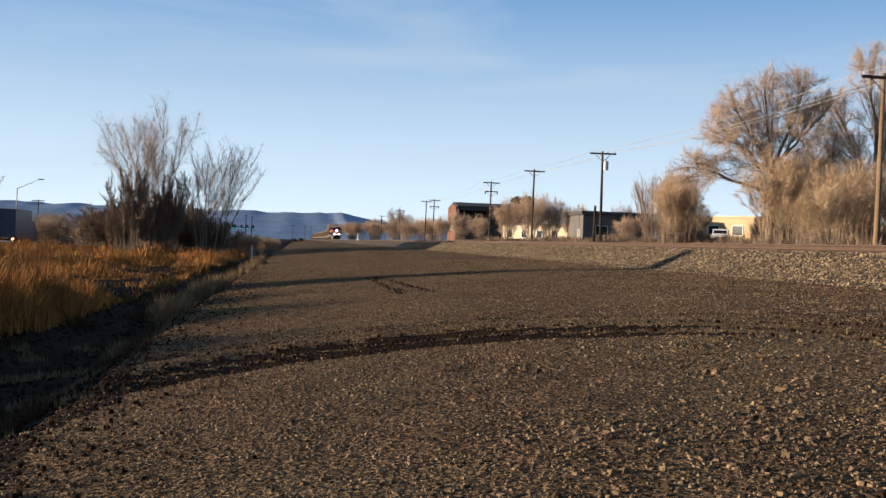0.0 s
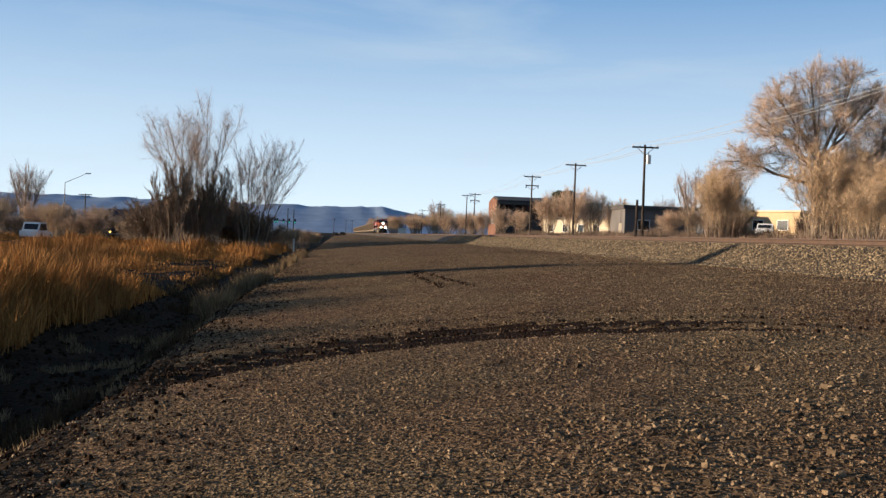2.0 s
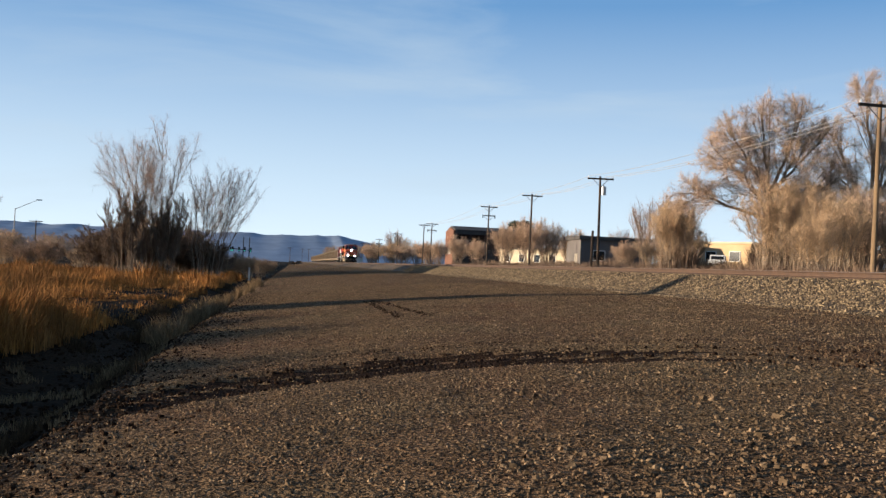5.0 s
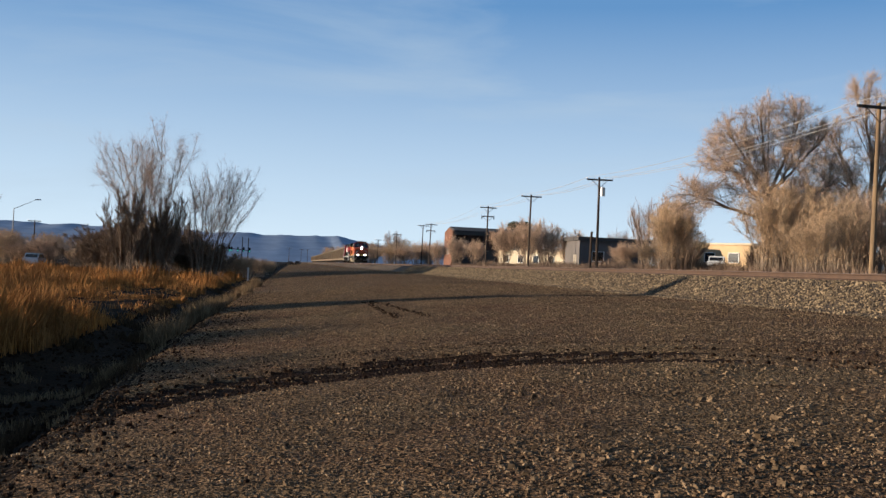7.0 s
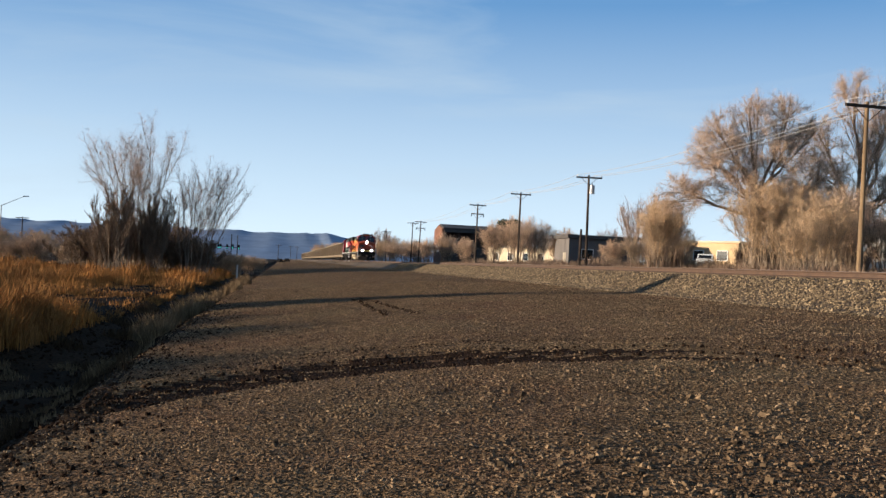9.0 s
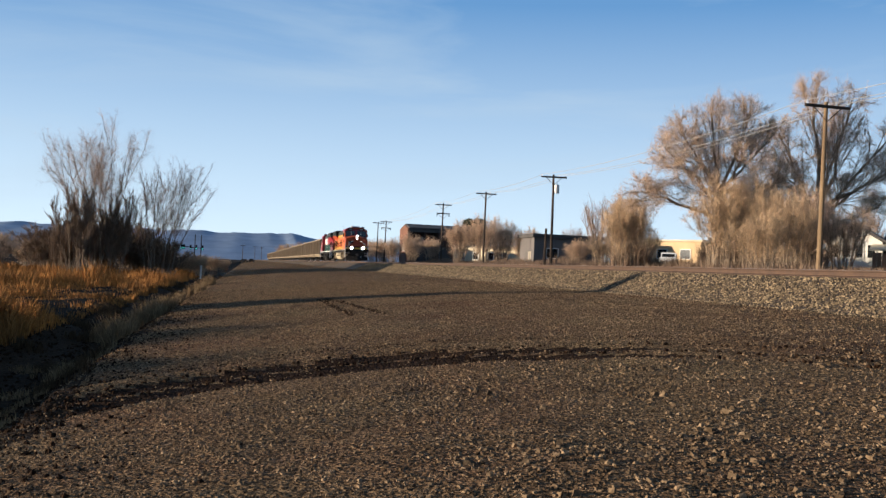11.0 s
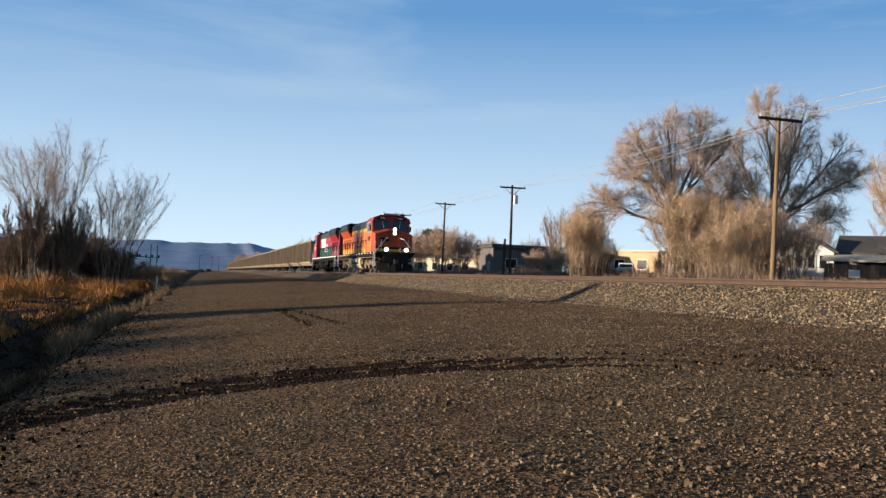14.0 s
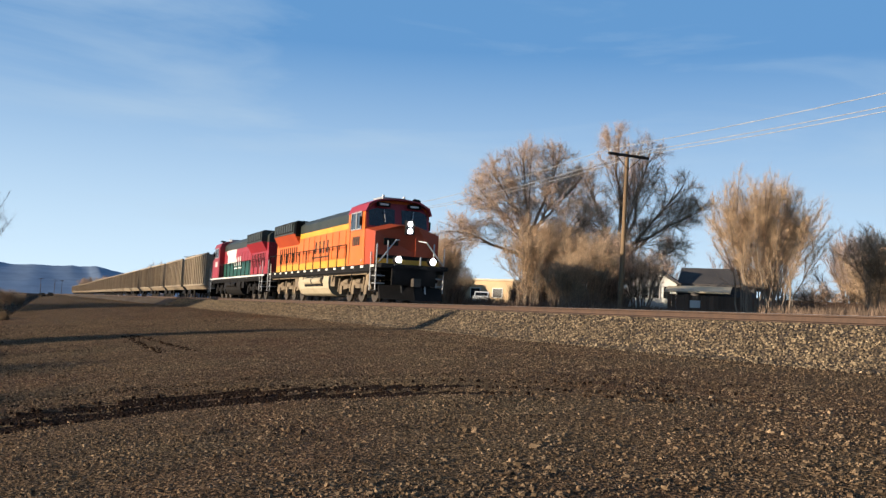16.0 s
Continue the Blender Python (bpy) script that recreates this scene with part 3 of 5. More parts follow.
def make_trees():
    # tall multi-stemmed trees and brush on the grassy side
    fan_tree("bare_tree", 11, -12.6, 85, -0.6, 13.7, 5.2, 11, M["bark_pale"], M["twig_mauve"], 0.06, "tall leafless pale-barked tree with several stems in dry grass", "tree",
             "trees in the dry grass", (24, 0.95, 0.8, 0.2), 0.0036, kids=28, reach=1.7, start=0.40, spread=0.52, lift=0.16, droop=0.35)
    fan_tree("bare_tree", 12, -7.6, 85, -0.6, 10.6, 4.2, 20, M["bark"], M["twig_mauve"], 0.05, "leafless tree leaning outward with many thin dark stems", "tree",
             "trees in the dry grass", (16, 0.7, 0.75, 0.15), 0.0036, kids=20, reach=1.15, foot=1.1, lean=0.9, start=0.38, spread=0.5, droop=0.55)
    brush = [(10, 0.26, 0.22, 0.14), (7, 0.42, 0.30, 0.12)]
    b = brush_clump("brush_clump", 13, -13.7, 84, -0.6, 6.3, 34, brush, M["bark"], M["twig_dark"], 0.03, 0.06,
                    "dense upright dark brown leafless brush", "bush", "dark brush", 0.85, (9, 0.5, 0.25, 0.3), 0.012)
    for x, y, turn, s, w in ((-11.0, 84.5, 140, 0.95, 0.85), (-12.2, 88, 200, 0.6, 1.0), (-8.4, 88, 10, 0.5, 0.9), (-13.5, 92, 30, 0.75, 1.2), (-10.8, 96, 70, 0.65, 1.3), (-14.5, 100, 130, 0.7, 1.4), (-9.8, 90, 190, 0.5, 1.0), (-12.0, 104, 230, 0.7, 1.5), (-15.5, 108, 10, 0.8, 1.4), (-15.2, 86, 60, 0.55, 1.0), (-16.6, 89, 110, 0.65, 1.3), (-18.4, 92, 250, 0.5, 1.4), (-7.0, 86, 20, 0.45, 1.1)):
        put(b, x, y, -0.6, turn, s, w)
    # big cottonwoods over the far side of the track
    crown_tree("cottonwood", 21, 32.6, 62, GROUND_R, 6.2, [(-5.4, 0.5, 5.0, 1.9, 1.7), (-3.6, 0, 7.4, 2.2, 2.5), (-2.8, 0.6, 9.6, 1.8, 1.6), (-0.7, 0.3, 10.6, 1.7, 2.6), (2.0, 0, 10.9, 1.9, 2.2), (3.9, 0.6, 9.0, 2.0, 2.4), (1.2, -0.8, 7.6, 2.2, 2.0), (-1.0, 1.2, 7.8, 2.0, 2.0), (4.6, -0.4, 6.6, 1.9, 1.9), (-1.8, -0.6, 5.6, 2.0, 1.8), (2.4, 0.5, 5.3, 2.2, 1.8)],
               M["bark"], M["twig_rose"], 0.40, "large leafless cottonwood with tan twigs and dark limbs", "cottonwoods beyond the track", (24, 0.75, 0.95, 0.12), 0.0052, boughs=26, kids=9)
    crown_tree("cottonwood", 24, 40.6, 64, GROUND_R, 5.4, [(0.2, 0, 13.2, 2.0, 2.1), (3.7, 0.4, 13.0, 2.0, 2.2), (6.6, 0, 10.3, 2.1, 2.1), (1.6, 0, 9.8, 2.4, 2.1), (5.4, -0.5, 7.2, 2.5, 2.3), (-2.0, 0.6, 10.0, 1.9, 2.4), (8.7, 0, 9.0, 1.6, 1.5), (3.4, 0.8, 10.9, 1.9, 1.9), (2.6, -0.6, 6.0, 2.2, 2.0), (-1.4, 0.3, 6.8, 2.0, 2.0), (6.6, 0.4, 5.4, 1.9, 1.6)],
               M["bark"], M["twig_rose"], 0.42, "large leafless cottonwood with spreading dark limbs", "cottonwoods beyond the track", (22, 0.75, 0.95, 0.12), 0.0048, boughs=26, kids=9, lean=1.2)
    # low thicket along the far side of the track
    fan_tree("leafless_shrub", 31, 33.3, 38, GROUND_R, 7.4, 3.4, 40, M["bark_pale"], M["twig_tan"], 0.05, "tall leafless tan shrub fanning up from the ground", "shrub",
             "thicket beyond the track", (26, 0.62, 0.85, 0.2), 0.0046, kids=20, reach=1.0, foot=1.3, start=0.2, droop=0.5)
    t2 = fan_tree("leafless_shrub", 32, 33.0, 58, GROUND_R, 6.0, 2.5, 26, M["bark_pale"], M["twig_tan"], 0.04, "leafless tan shrub fanning up from the ground", "shrub",
                  "thicket beyond the track", (20, 0.62, 0.85, 0.2), 0.0072, kids=10, reach=0.9, foot=0.9, start=0.18, droop=0.55)
    t3 = fan_tree("leafless_shrub", 33, 35.9, 57, GROUND_R, 5.8, 2.5, 22, M["bark"], M["twig_rose"], 0.05, "leafless rose-brown shrub with dark stems", "shrub",
                  "thicket beyond the track", (20, 0.62, 0.85, 0.2), 0.0072, kids=11, reach=0.9, foot=0.7, start=0.25, droop=0.55)
    rows = ((31.2, 59, 90, 1.05, 1.05), (35.4, 63, 190, 1.15, 1.1), (39.6, 65, 310, 1.1, 1.0), (27.2, 122, 10, 1.0, 1.1), (37.0, 124, 280, 0.9, 1.2), (36.9, 57, 150, 0.95, 1.0), (29.7, 72, 260, 1.0, 0.8), (27.6, 67, 20, 0.85, 0.85),
            (34.5, 61, 20, 1.1, 1.1), (38.0, 60, 120, 1.1, 1.0), (28.9, 69.5, 160, 0.95, 0.9), (37.0, 54, 70, 0.8, 1.0), (33.0, 54, 200, 0.85, 0.9), (30.3, 52, 75, 0.6, 0.9), (29.4, 118, 70, 1.1, 1.2), (32.6, 121, 110, 1.1, 1.2),
            (35.4, 116, 170, 0.85, 1.1), (37.2, 104, 10, 0.6, 0.9), (40.5, 37, 240, 0.85, 1.2), (45.5, 41, 30, 0.8, 1.2), (49.0, 44, 100, 0.85, 1.2), (53.0, 49, 10, 0.7, 1.2), (56.0, 47, 80, 0.75, 1.3), (50.5, 52, 150, 0.5, 1.2), (33.8, 86, 80, 0.55, 0.9),
            (35.5, 82, 180, 0.7, 0.9), (30.5, 158, 50, 0.8, 1.0), (29.2, 170, 120, 0.95, 1.2), (28.2, 186, 10, 0.85, 1.2), (30.0, 215, 200, 0.9, 1.6), (33.5, 235, 60, 1.0, 1.8),
            (29.0, 250, 150, 0.9, 1.7), (36.0, 280, 20, 1.2, 2.0), (31.0, 310, 80, 1.2, 2.1), (38.0, 340, 140, 1.6, 2.2), (30.0, 370, 210, 1.3, 2.6), (34.0, 420, 10, 1.6, 2.8),
            (28.0, 470, 70, 1.5, 3.0), (30.0, 530, 130, 1.7, 3.4), (24.0, 600, 10, 1.7, 3.4))
    for i, (x, y, turn, s, w) in enumerate(rows):
        put(t3 if i % 3 == 2 or 100 < y < 300 else t2, x, y, GROUND_R, turn, s, w)
    # brown hedgerow beyond the dry grass
    rng = random.Random(77)
    for i in range(20):
        put(t3 if i % 2 else t2, -17.5 - 2.3 * i + rng.uniform(-0.8, 0.8), 118 + 1.6 * i + rng.uniform(-6, 6), -0.6, rng.uniform(0, 360), rng.uniform(0.45, 0.8), rng.uniform(1.0, 1.5))
    # lighter trees behind the shed, and others further back
    f = fan_tree("bare_tree", 41, 38.3, 100, GROUND_R, 8.2, 3.0, 12, M["bark"], M["twig_mauve"], 0.10, "slender leafless tree behind a low shed", "tree", "background trees", (16, 0.8, 0.5, 0.2), 0.007, kids=13, reach=1.2, foot=0.4, start=0.32)
    for x, y, turn, s in ((34.0, 330, 30, 1.5), (44.0, 125, 60, 0.75), (47.5, 132, 160, 0.7), (37.4, 138, 220, 0.75), (60.0, 84, 10, 0.9), (66.0, 80, 120, 1.0), (52.0, 50, 200, 0.85), (56.5, 54, 100, 0.9), (62.0, 60, 50, 1.0), (70.0, 66, 140, 1.1), (60.0, 46, 230, 1.0), (66.0, 52, 20, 1.05), (72.0, 56, 90, 1.2), (64.0, 72, 300, 1.1),
                          (-47.0, 150, 20, 1.35), (-38.0, 175, 80, 0.6), (-33.0, 190, 150, 0.6), (-24.0, 150, 10, 0.5), (-22.0, 160, 70, 0.55), (-60.0, 180, 40, 0.9), (-30.0, 210, 130, 0.7), (-42.0, 230, 40, 0.8)):
        put(f, x, y, GROUND_R if x > 0 else -0.6, turn, s)
    # low reddish growth beside the road far off
    for x, y, turn, s in ((-6.0, 100, 5, 0.40), (-4.9, 104, 100, 0.36), (-3.8, 112, 50, 0.34), (-7.5, 98, 70, 0.32), (-5.5, 120, 20, 0.35), (-3.0, 130, 120, 0.3), (-9.0, 110, 60, 0.35), (-25.0, 118, 60, 0.4), (-20.0, 112, 0, 0.4), (-31.0, 124, 30, 0.4), (-62.0, 215, 10, 1.0), (-52.0, 220, 60, 0.9), (-44.0, 225, 110, 1.0), (-36.0, 218, 160, 0.9), (-28.0, 224, 210, 1.0), (-20.0, 220, 40, 0.8), (-70.0, 210, 90, 1.0)):
        put(t2, x, y, -0.55, turn, s, s * 2)


make_trees()


def make_shadow_tree():
    """A dense tall evergreen off to the side, whose shadow crosses the gravel."""
    rng = np.random.default_rng(8)
    t = empty("conical_evergreen", -24.0, 30.3, -0.65, 0, "dense conical evergreen standing beside the gravel", "tree")
    part("trunk", rod(bmesh.new(), (0, 0, -0.2), (0, 0, 4.8), 0.2, 0.03), M["bark"], t)
    n = 22000
    h = 0.3 + 4.6 * rng.random(n) ** 1.3
    r = (0.06 + 2.7 * np.clip((5.0 - h) / 4.2, 0, 1) ** 1.25) * np.sqrt(rng.random(n))
    a = rng.uniform(0, 2 * math.pi, n)
    c = np.stack([r * np.cos(a), r * np.sin(a), h], 1)
    d = rng.normal(0, 0.12, (n, 3, 3))
    d[:, 2, 2] += 0.3
    v = (c[:, None] + d).reshape(-1, 3)
    obj("crown", v.tolist(), np.arange(n * 3).reshape(-1, 3).tolist(), M["needles"], t)


def make_conifer():
    rng = np.random.default_rng(9)
    t = empty("round_evergreen", 47.8, 200, GROUND_R, 0, "dark rounded evergreen behind the brick building", "tree")
    part("trunk", rod(bmesh.new(), (0, 0, -0.2), (0, 0, 7.0), 0.3, 0.15), M["bark"], t)
    n = 5000
    u = rng.normal(0, 1, (n, 3))
    u /= np.linalg.norm(u, axis=1)[:, None]
    c = u * (rng.random(n) ** 0.4)[:, None] * np.array([2.9, 2.9, 2.3]) + np.array([0, 0, 8.2]) + 0.35 * np.sin(5 * u)
    v = (c[:, None] + rng.normal(0, 0.28, (n, 3, 3))).reshape(-1, 3)
    obj("crown", v.tolist(), np.arange(n * 3).reshape(-1, 3).tolist(), M["needles"], t)


def blades(name, label, material, spots, seed, category="grass"):
    """Bent grass blades, each two joined slivers; spots of (x, y, z, height, width)."""
    rng = np.random.default_rng(seed)
    p = np.array(spots)
    n = len(p)
    a = rng.uniform(0, 2 * math.pi, n)
    side = np.stack([np.cos(a), np.sin(a), np.zeros(n)], 1) * p[:, 4:5]
    lean = rng.normal(0, 0.22, (n, 3)) * p[:, 3:4]
    lean[:, 2] = 0
    base = p[:, :3]
    mid = base + lean * 0.35 + np.array([0, 0, 0.55]) * p[:, 3:4]
    top = base + lean * 1.2 + np.array([0, 0, 1.0]) * p[:, 3:4]
    v = np.stack([base - side, base + side, mid + side * 0.8, mid - side * 0.8, top], 1).reshape(-1, 3)
    k = np.arange(n) * 5
    faces = np.stack([k, k + 1, k + 2, k + 3], 1).tolist() + np.stack([k + 3, k + 2, k + 4], 1).tolist()
    ob = obj(name, v.tolist(), faces, material)
    return tagged(ob, label, category, kind="stuff")


def make_grass():
    rng = random.Random(17)
    tall, short = [], []
    while len(tall) < 150000:
        y = 9 + 100 * rng.random() ** 1.35
        x = -5.0 - (0.42 * y + 6) * rng.random() ** 1.2
        if x > -5.0 - 0.8 * noise.noise((y * 0.25, 3.0, 0)):
            continue
        patch = noise.noise((x * 0.22, y * 0.14, 1.0))
        if patch + rng.random() * 0.9 < 0.34:
            continue
        clump = noise.noise((x * 0.75, y * 0.40, 8.0))
        if rng.random() > 0.62 + 1.3 * clump:
            continue
        far = 1 + y / 60
        h = max(0.14, 0.36 + 1.3 * patch + 0.35 * noise.noise((x * 0.8, y * 0.6, 6.0))) * rng.uniform(0.55, 1.25) * (0.85 + 0.8 * clump)
        h += 0.12 * max(0.0, 1 - abs(x + 5.8) / 1.4) * rng.random()
        tall.append((x, y, height(x, y) - 0.02, h, 0.008 * far))
    blades("dry_grass", "tall orange-brown dry grass in a field", M["grass"], tall, 1)
    while len(short) < 20000:
        y = 4 + 75 * rng.random() ** 1.5
        x = rng.uniform(-6.5, -1.9)
        patch = noise.noise((x * 0.9, y * 0.55, 5.0))
        if patch < 0.26 or (x > -2.6 and rng.random() < 0.8):
            continue
        short.append((x, y, height(x, y) - 0.02, rng.uniform(0.06, 0.30) * (0.5 + patch), 0.006 * (1 + y / 30)))
    blades("roadside_weeds", "low dead weeds, darkened for the shade of the ditch", M["weed_dark"], short, 2, "weeds")
    short = []
    # pale tufts in the ditch
    for x, y, r, top in ((-2.75, 22.5, 0.40, 0.75), (-2.6, 31.0, 0.55, 0.7), (-2.9, 30.0, 0.5, 0.85), (-3.2, 35.5, 0.7, 0.9), (-2.6, 47, 0.8, 0.8), (-2.7, 39, 0.4, 0.7), (-3.0, 17.0, 0.25, 0.4), (-3.4, 26.0, 0.5, 0.8), (-2.5, 57, 0.8, 0.8)):
        for _ in range(600):
            a, q = rng.uniform(0, 6.28), r * math.sqrt(rng.random())
            px, py = x + q * math.cos(a), y + q * math.sin(a) * 1.3
            short.append((px, py, height(px, py) - 0.02, top * rng.uniform(0.5, 1.1) * (1.15 - 0.6 * q / r), 0.006 * (1 + y / 40)))
    # thin straw lying in the near ditch
    while len(short) < 9500:
        y = rng.uniform(7.5, 20)
        x = rng.uniform(-5.2, -2.3)
        if noise.noise((x * 1.4, y * 0.9, 21.0)) < 0.22:
            continue
        short.append((x, y, height(x, y) - 0.02, rng.uniform(0.05, 0.16), 0.006))
    blades("pale_tufts", "pale straw-coloured tufts of dead weeds on the ditch edge", M["weed"], short, 3, "weeds")


def make_undergrowth():
    rng = random.Random(23)
    spots = []
    while len(spots) < 52000:
        y = 14 + 150 * rng.random() ** 1.3
        x = rng.uniform(27.0, 46.0 if y < 75 else 38.0)
        patch = noise.noise((x * 0.3, y * 0.12, 12.0))
        if patch + rng.random() * 0.8 < 0.05:
            continue
        h = (0.6 + 0.9 * max(0, patch)) * rng.uniform(0.4, 1.2) * (0.45 if 0.66 < x / y < 0.87 else 1.0)
        spots.append((x, y, height(x, y) - 0.05, h, 0.010 * (1 + y / 90)))
    while len(spots) < 66000:
        y = rng.uniform(66, 84)
        x = y * rng.uniform(0.40, 0.665)
        if 0.44 < x / y < 0.505:
            continue
        spots.append((x, y, height(x, y) - 0.05, rng.uniform(1.0, 2.3), 0.022))
    blades("undergrowth", "tangled brown dead undergrowth beyond the railway", M["twig_dark"], spots, 4, "undergrowth")


def make_clods():
    """Clods of dark soil thrown up along the tyre ruts and the ragged verge."""
    rng = random.Random(29)
    spots = []
    for mid in (4.74, 5.36, 5.42, 6.08, 6.68, 7.14):
        steps = int(mid * 2.4 / 0.055)
        for i in range(steps):
            a = radians(22) + radians(140) * i / steps
            if (i // 2) % 2 and mid < 6.5 or rng.random() < 0.25:
                continue
            r = mid + rng.gauss(0, 0.035)
            x, y = ARC[0] + r * math.cos(a), ARC[1] + r * math.sin(a)
            if x > -2.6:
                s = rng.uniform(0.014, 0.036) * (0.6 if mid > 6.5 else 1)
                spots.append((x, y, height(x, y) + 0.3 * s, s))
    for _ in range(5200):
        y = 4.5 + 40 * rng.random() ** 1.6
        x = -2.0 + rng.gauss(0, 0.55)
        s = rng.uniform(0.010, 0.028) * (0.4 + rng.random() ** 2)
        spots.append((x, y, height(x, y) + 0.3 * s, s))
    for _ in range(3000):
        y = 5.5 + 30 * rng.random() ** 1.4
        x = rng.uniform(-5.6, -2.4)
        s = rng.uniform(0.012, 0.05)
        spots.append((x, y, height(x, y) + 0.3 * s, s))
    # two short spun-tyre scars further up the road
    for x0, lean in ((2.15, -0.02), (2.45, -0.09)):
        for i in range(110):
            y = 20.0 + i * 0.08
            x = x0 + lean * (28 - y) * -0.6 + rng.gauss(0, 0.06)
            s = rng.uniform(0.015, 0.035)
            spots.append((x, y, height(x, y) + 0.3 * s, s))
    stones("soil_clods", "clods of dark soil along ruts and road verge", M["rut"], spots, 31, 0.8)


make_clods()
make_undergrowth()
make_shadow_tree()
make_conifer()
make_grass()


# ---- power line ----


def utility_pole(x, y, top, wood, arms=1, transformer=False, lean=0.0, stub=False):
    z0 = float(np.interp(x, PROFILE_X, PROFILE_Z))
    h = top - z0
    label = "wooden utility pole with %s" % ("two crossarms" if arms > 1 else "a grey transformer can" if transformer else "one crossarm")
    e = tagged(new("utility_pole"), label, "utility pole", "poles along the track")
    e.matrix_basis = pose(x, y, z0, 0, lean, 0)
    part("shaft", rod(bmesh.new(), (0, 0, -0.3), (0, 0, h), 0.145, 0.095, 12), wood, e, smooth=False)
    for k in range(arms):
        z = h - 0.25 - 1.3 * k
        w = 1.25 if k == 0 else 0.8
        part("crossarm", B(-w, w, -0.2, -0.08, z - 0.07, z + 0.07), M["pole"], e, bevel=0.01)
        for s in (-1, 1):
            part("brace", rod(bmesh.new(), (0, -0.14, z - 0.75), (s * 0.75, -0.14, z - 0.06), 0.025, sides=5), M["pole"], e)
        for ix in (-0.93 * w, -0.4 * w, 0.4 * w, 0.93 * w):
            part("insulator", rod(bmesh.new(), (ix, -0.14, z + 0.07), (ix, -0.14, z + 0.24), 0.05, 0.035, 7), M["porcelain"], e)
    if arms > 1:
        for s in (-0.9, 0.9):
            part("fuse_cutout", rod(bmesh.new(), (s, -0.14, h - 1.95), (s, -0.14, h - 1.45), 0.07, sides=7), M["black"], e)
    if transformer:
        can = part("transformer", rod(bmesh.new(), (0.34, -0.05, h - 1.75), (0.34, -0.05, h - 0.95), 0.24, sides=14), M["galv"], e, "pale grey transformer can", bevel=0.03)
        part("bushing", rod(bmesh.new(), (0.34, -0.05, h - 0.95), (0.34, -0.05, h - 0.7), 0.05, 0.03, 7), M["porcelain"], can)
    if stub:
        part("stub_pole", rod(bmesh.new(), (-0.55, 0.3, -0.3), (-0.5, 0.2, h * 0.42), 0.14, 0.11, 10), wood, e)
    return e


POLES = [(28, -4.0, 10.45), (28, 42.75, 10.47), (28, 85.55, 10.56), (28, 111.9, 10.78), (28, 137.65, 10.89), (28, 197, 10.7), (28, 209, 10.9), (28, 262, 10.5), (28, 321, 10.3), (28, 400, 10.4)]


def make_poles():
    for i, (x, y, top) in enumerate(POLES):
        utility_pole(x, y, top, M["pole_pale"] if i < 2 else M["pole"], 2 if i in (4, 5, 8) else 1, i == 2, (1.0, 0.6, -0.5, 0.3, 0.4)[i % 5], i == 2)
    for (x, y, top), (x2, y2, top2) in zip(POLES, POLES[1:6]):
        for ox in (-1.16, 0.5, 1.16):
            cu = bpy.data.curves.new("overhead_wire", "CURVE")
            cu.dimensions, cu.bevel_depth, cu.bevel_resolution = "3D", 0.015, 1
            sp = cu.splines.new("POLY")
            sp.points.add(16)
            for k in range(17):
                t = k / 16
                sp.points[k].co = (x + ox, y + (y2 - y) * t - 0.14, top + (top2 - top) * t - 0.02 - 0.55 * 4 * t * (1 - t) * abs(y2 - y) / 45, 1)
            cu.materials.append(M["wire"])
            tagged(new("overhead_wire", cu), "thin sagging power line wire between poles", "wire", "power line wires")
    # poles and a street lamp over the field
    for x, y, top in ((-51.3, 200, 7.3), (-44.0, 215, 6.6), (-33.5, 190, 5.6), (-2.0, 420, 7.5), (4.0, 520, 8.5), (8.0, 560, 9.0)):
        utility_pole(x, y, top, M["pole"])
    for x, y in ((-10.8, 232), (-11.9, 226)):
        e = empty("traffic_signal", x, y, -0.6, 0, "dark traffic signal mast with a long arm over the road", "traffic signal", "signals at the far crossing")
        part("mast", rod(bmesh.new(), (0, 0, -0.2), (0, 0, 7.2), 0.13, 0.09, 8), M["black"], e)
        arm = part("arm", rod(bmesh.new(), (0, 0, 4.1), (-4.6, 0, 4.5), 0.07, 0.05, 6), M["black"], e)
        for k in (-4.4, -2.4, 0.35):
            head = part("signal_head", B(k - 0.2, k + 0.2, -0.2, 0.2, 3.7, 4.8), M["black"], arm)
            part("signal_lamp", rod(bmesh.new(), (k, -0.26, 3.95), (k, -0.2, 3.95), 0.14, sides=8), M["signal_green"], head, "lit green lamp")
    lamp = empty("street_lamp", -44.3, 160, -0.6, 0, "tall pale steel street lamp beyond the field", "street lamp")
    part("mast", rod(bmesh.new(), (0, 0, -0.2), (0, 0, 8.4), 0.11, 0.06, 10), M["dull"], lamp)
    arm = part("arm", rod(bmesh.new(), (0, 0, 8.3), (3.3, 0, 9.9), 0.05, 0.03, 8), M["dull"], lamp)
    part("lamp_head", B(3.2, 4.0, -0.18, 0.18, 9.86, 10.02), M["galv"], arm, bevel=0.05)


make_poles()

# ---- buildings beyond the track ----


def window_on(e, x0, x1, y, z0, z1, kind="window"):
    w = part(kind, B(x0, x1, y - 0.04, y + 0.08, z0, z1), M["glass"], e)
    for a in ((x0 - 0.08, x0, z0 - 0.08, z1 + 0.08), (x1, x1 + 0.08, z0 - 0.08, z1 + 0.08), (x0, x1, z1, z1 + 0.08), (x0, x1, z0 - 0.08, z0)):
        part("window_frame", B(a[0], a[1], y - 0.07, y + 0.08, a[2], a[3]), M["white_paint"], w)


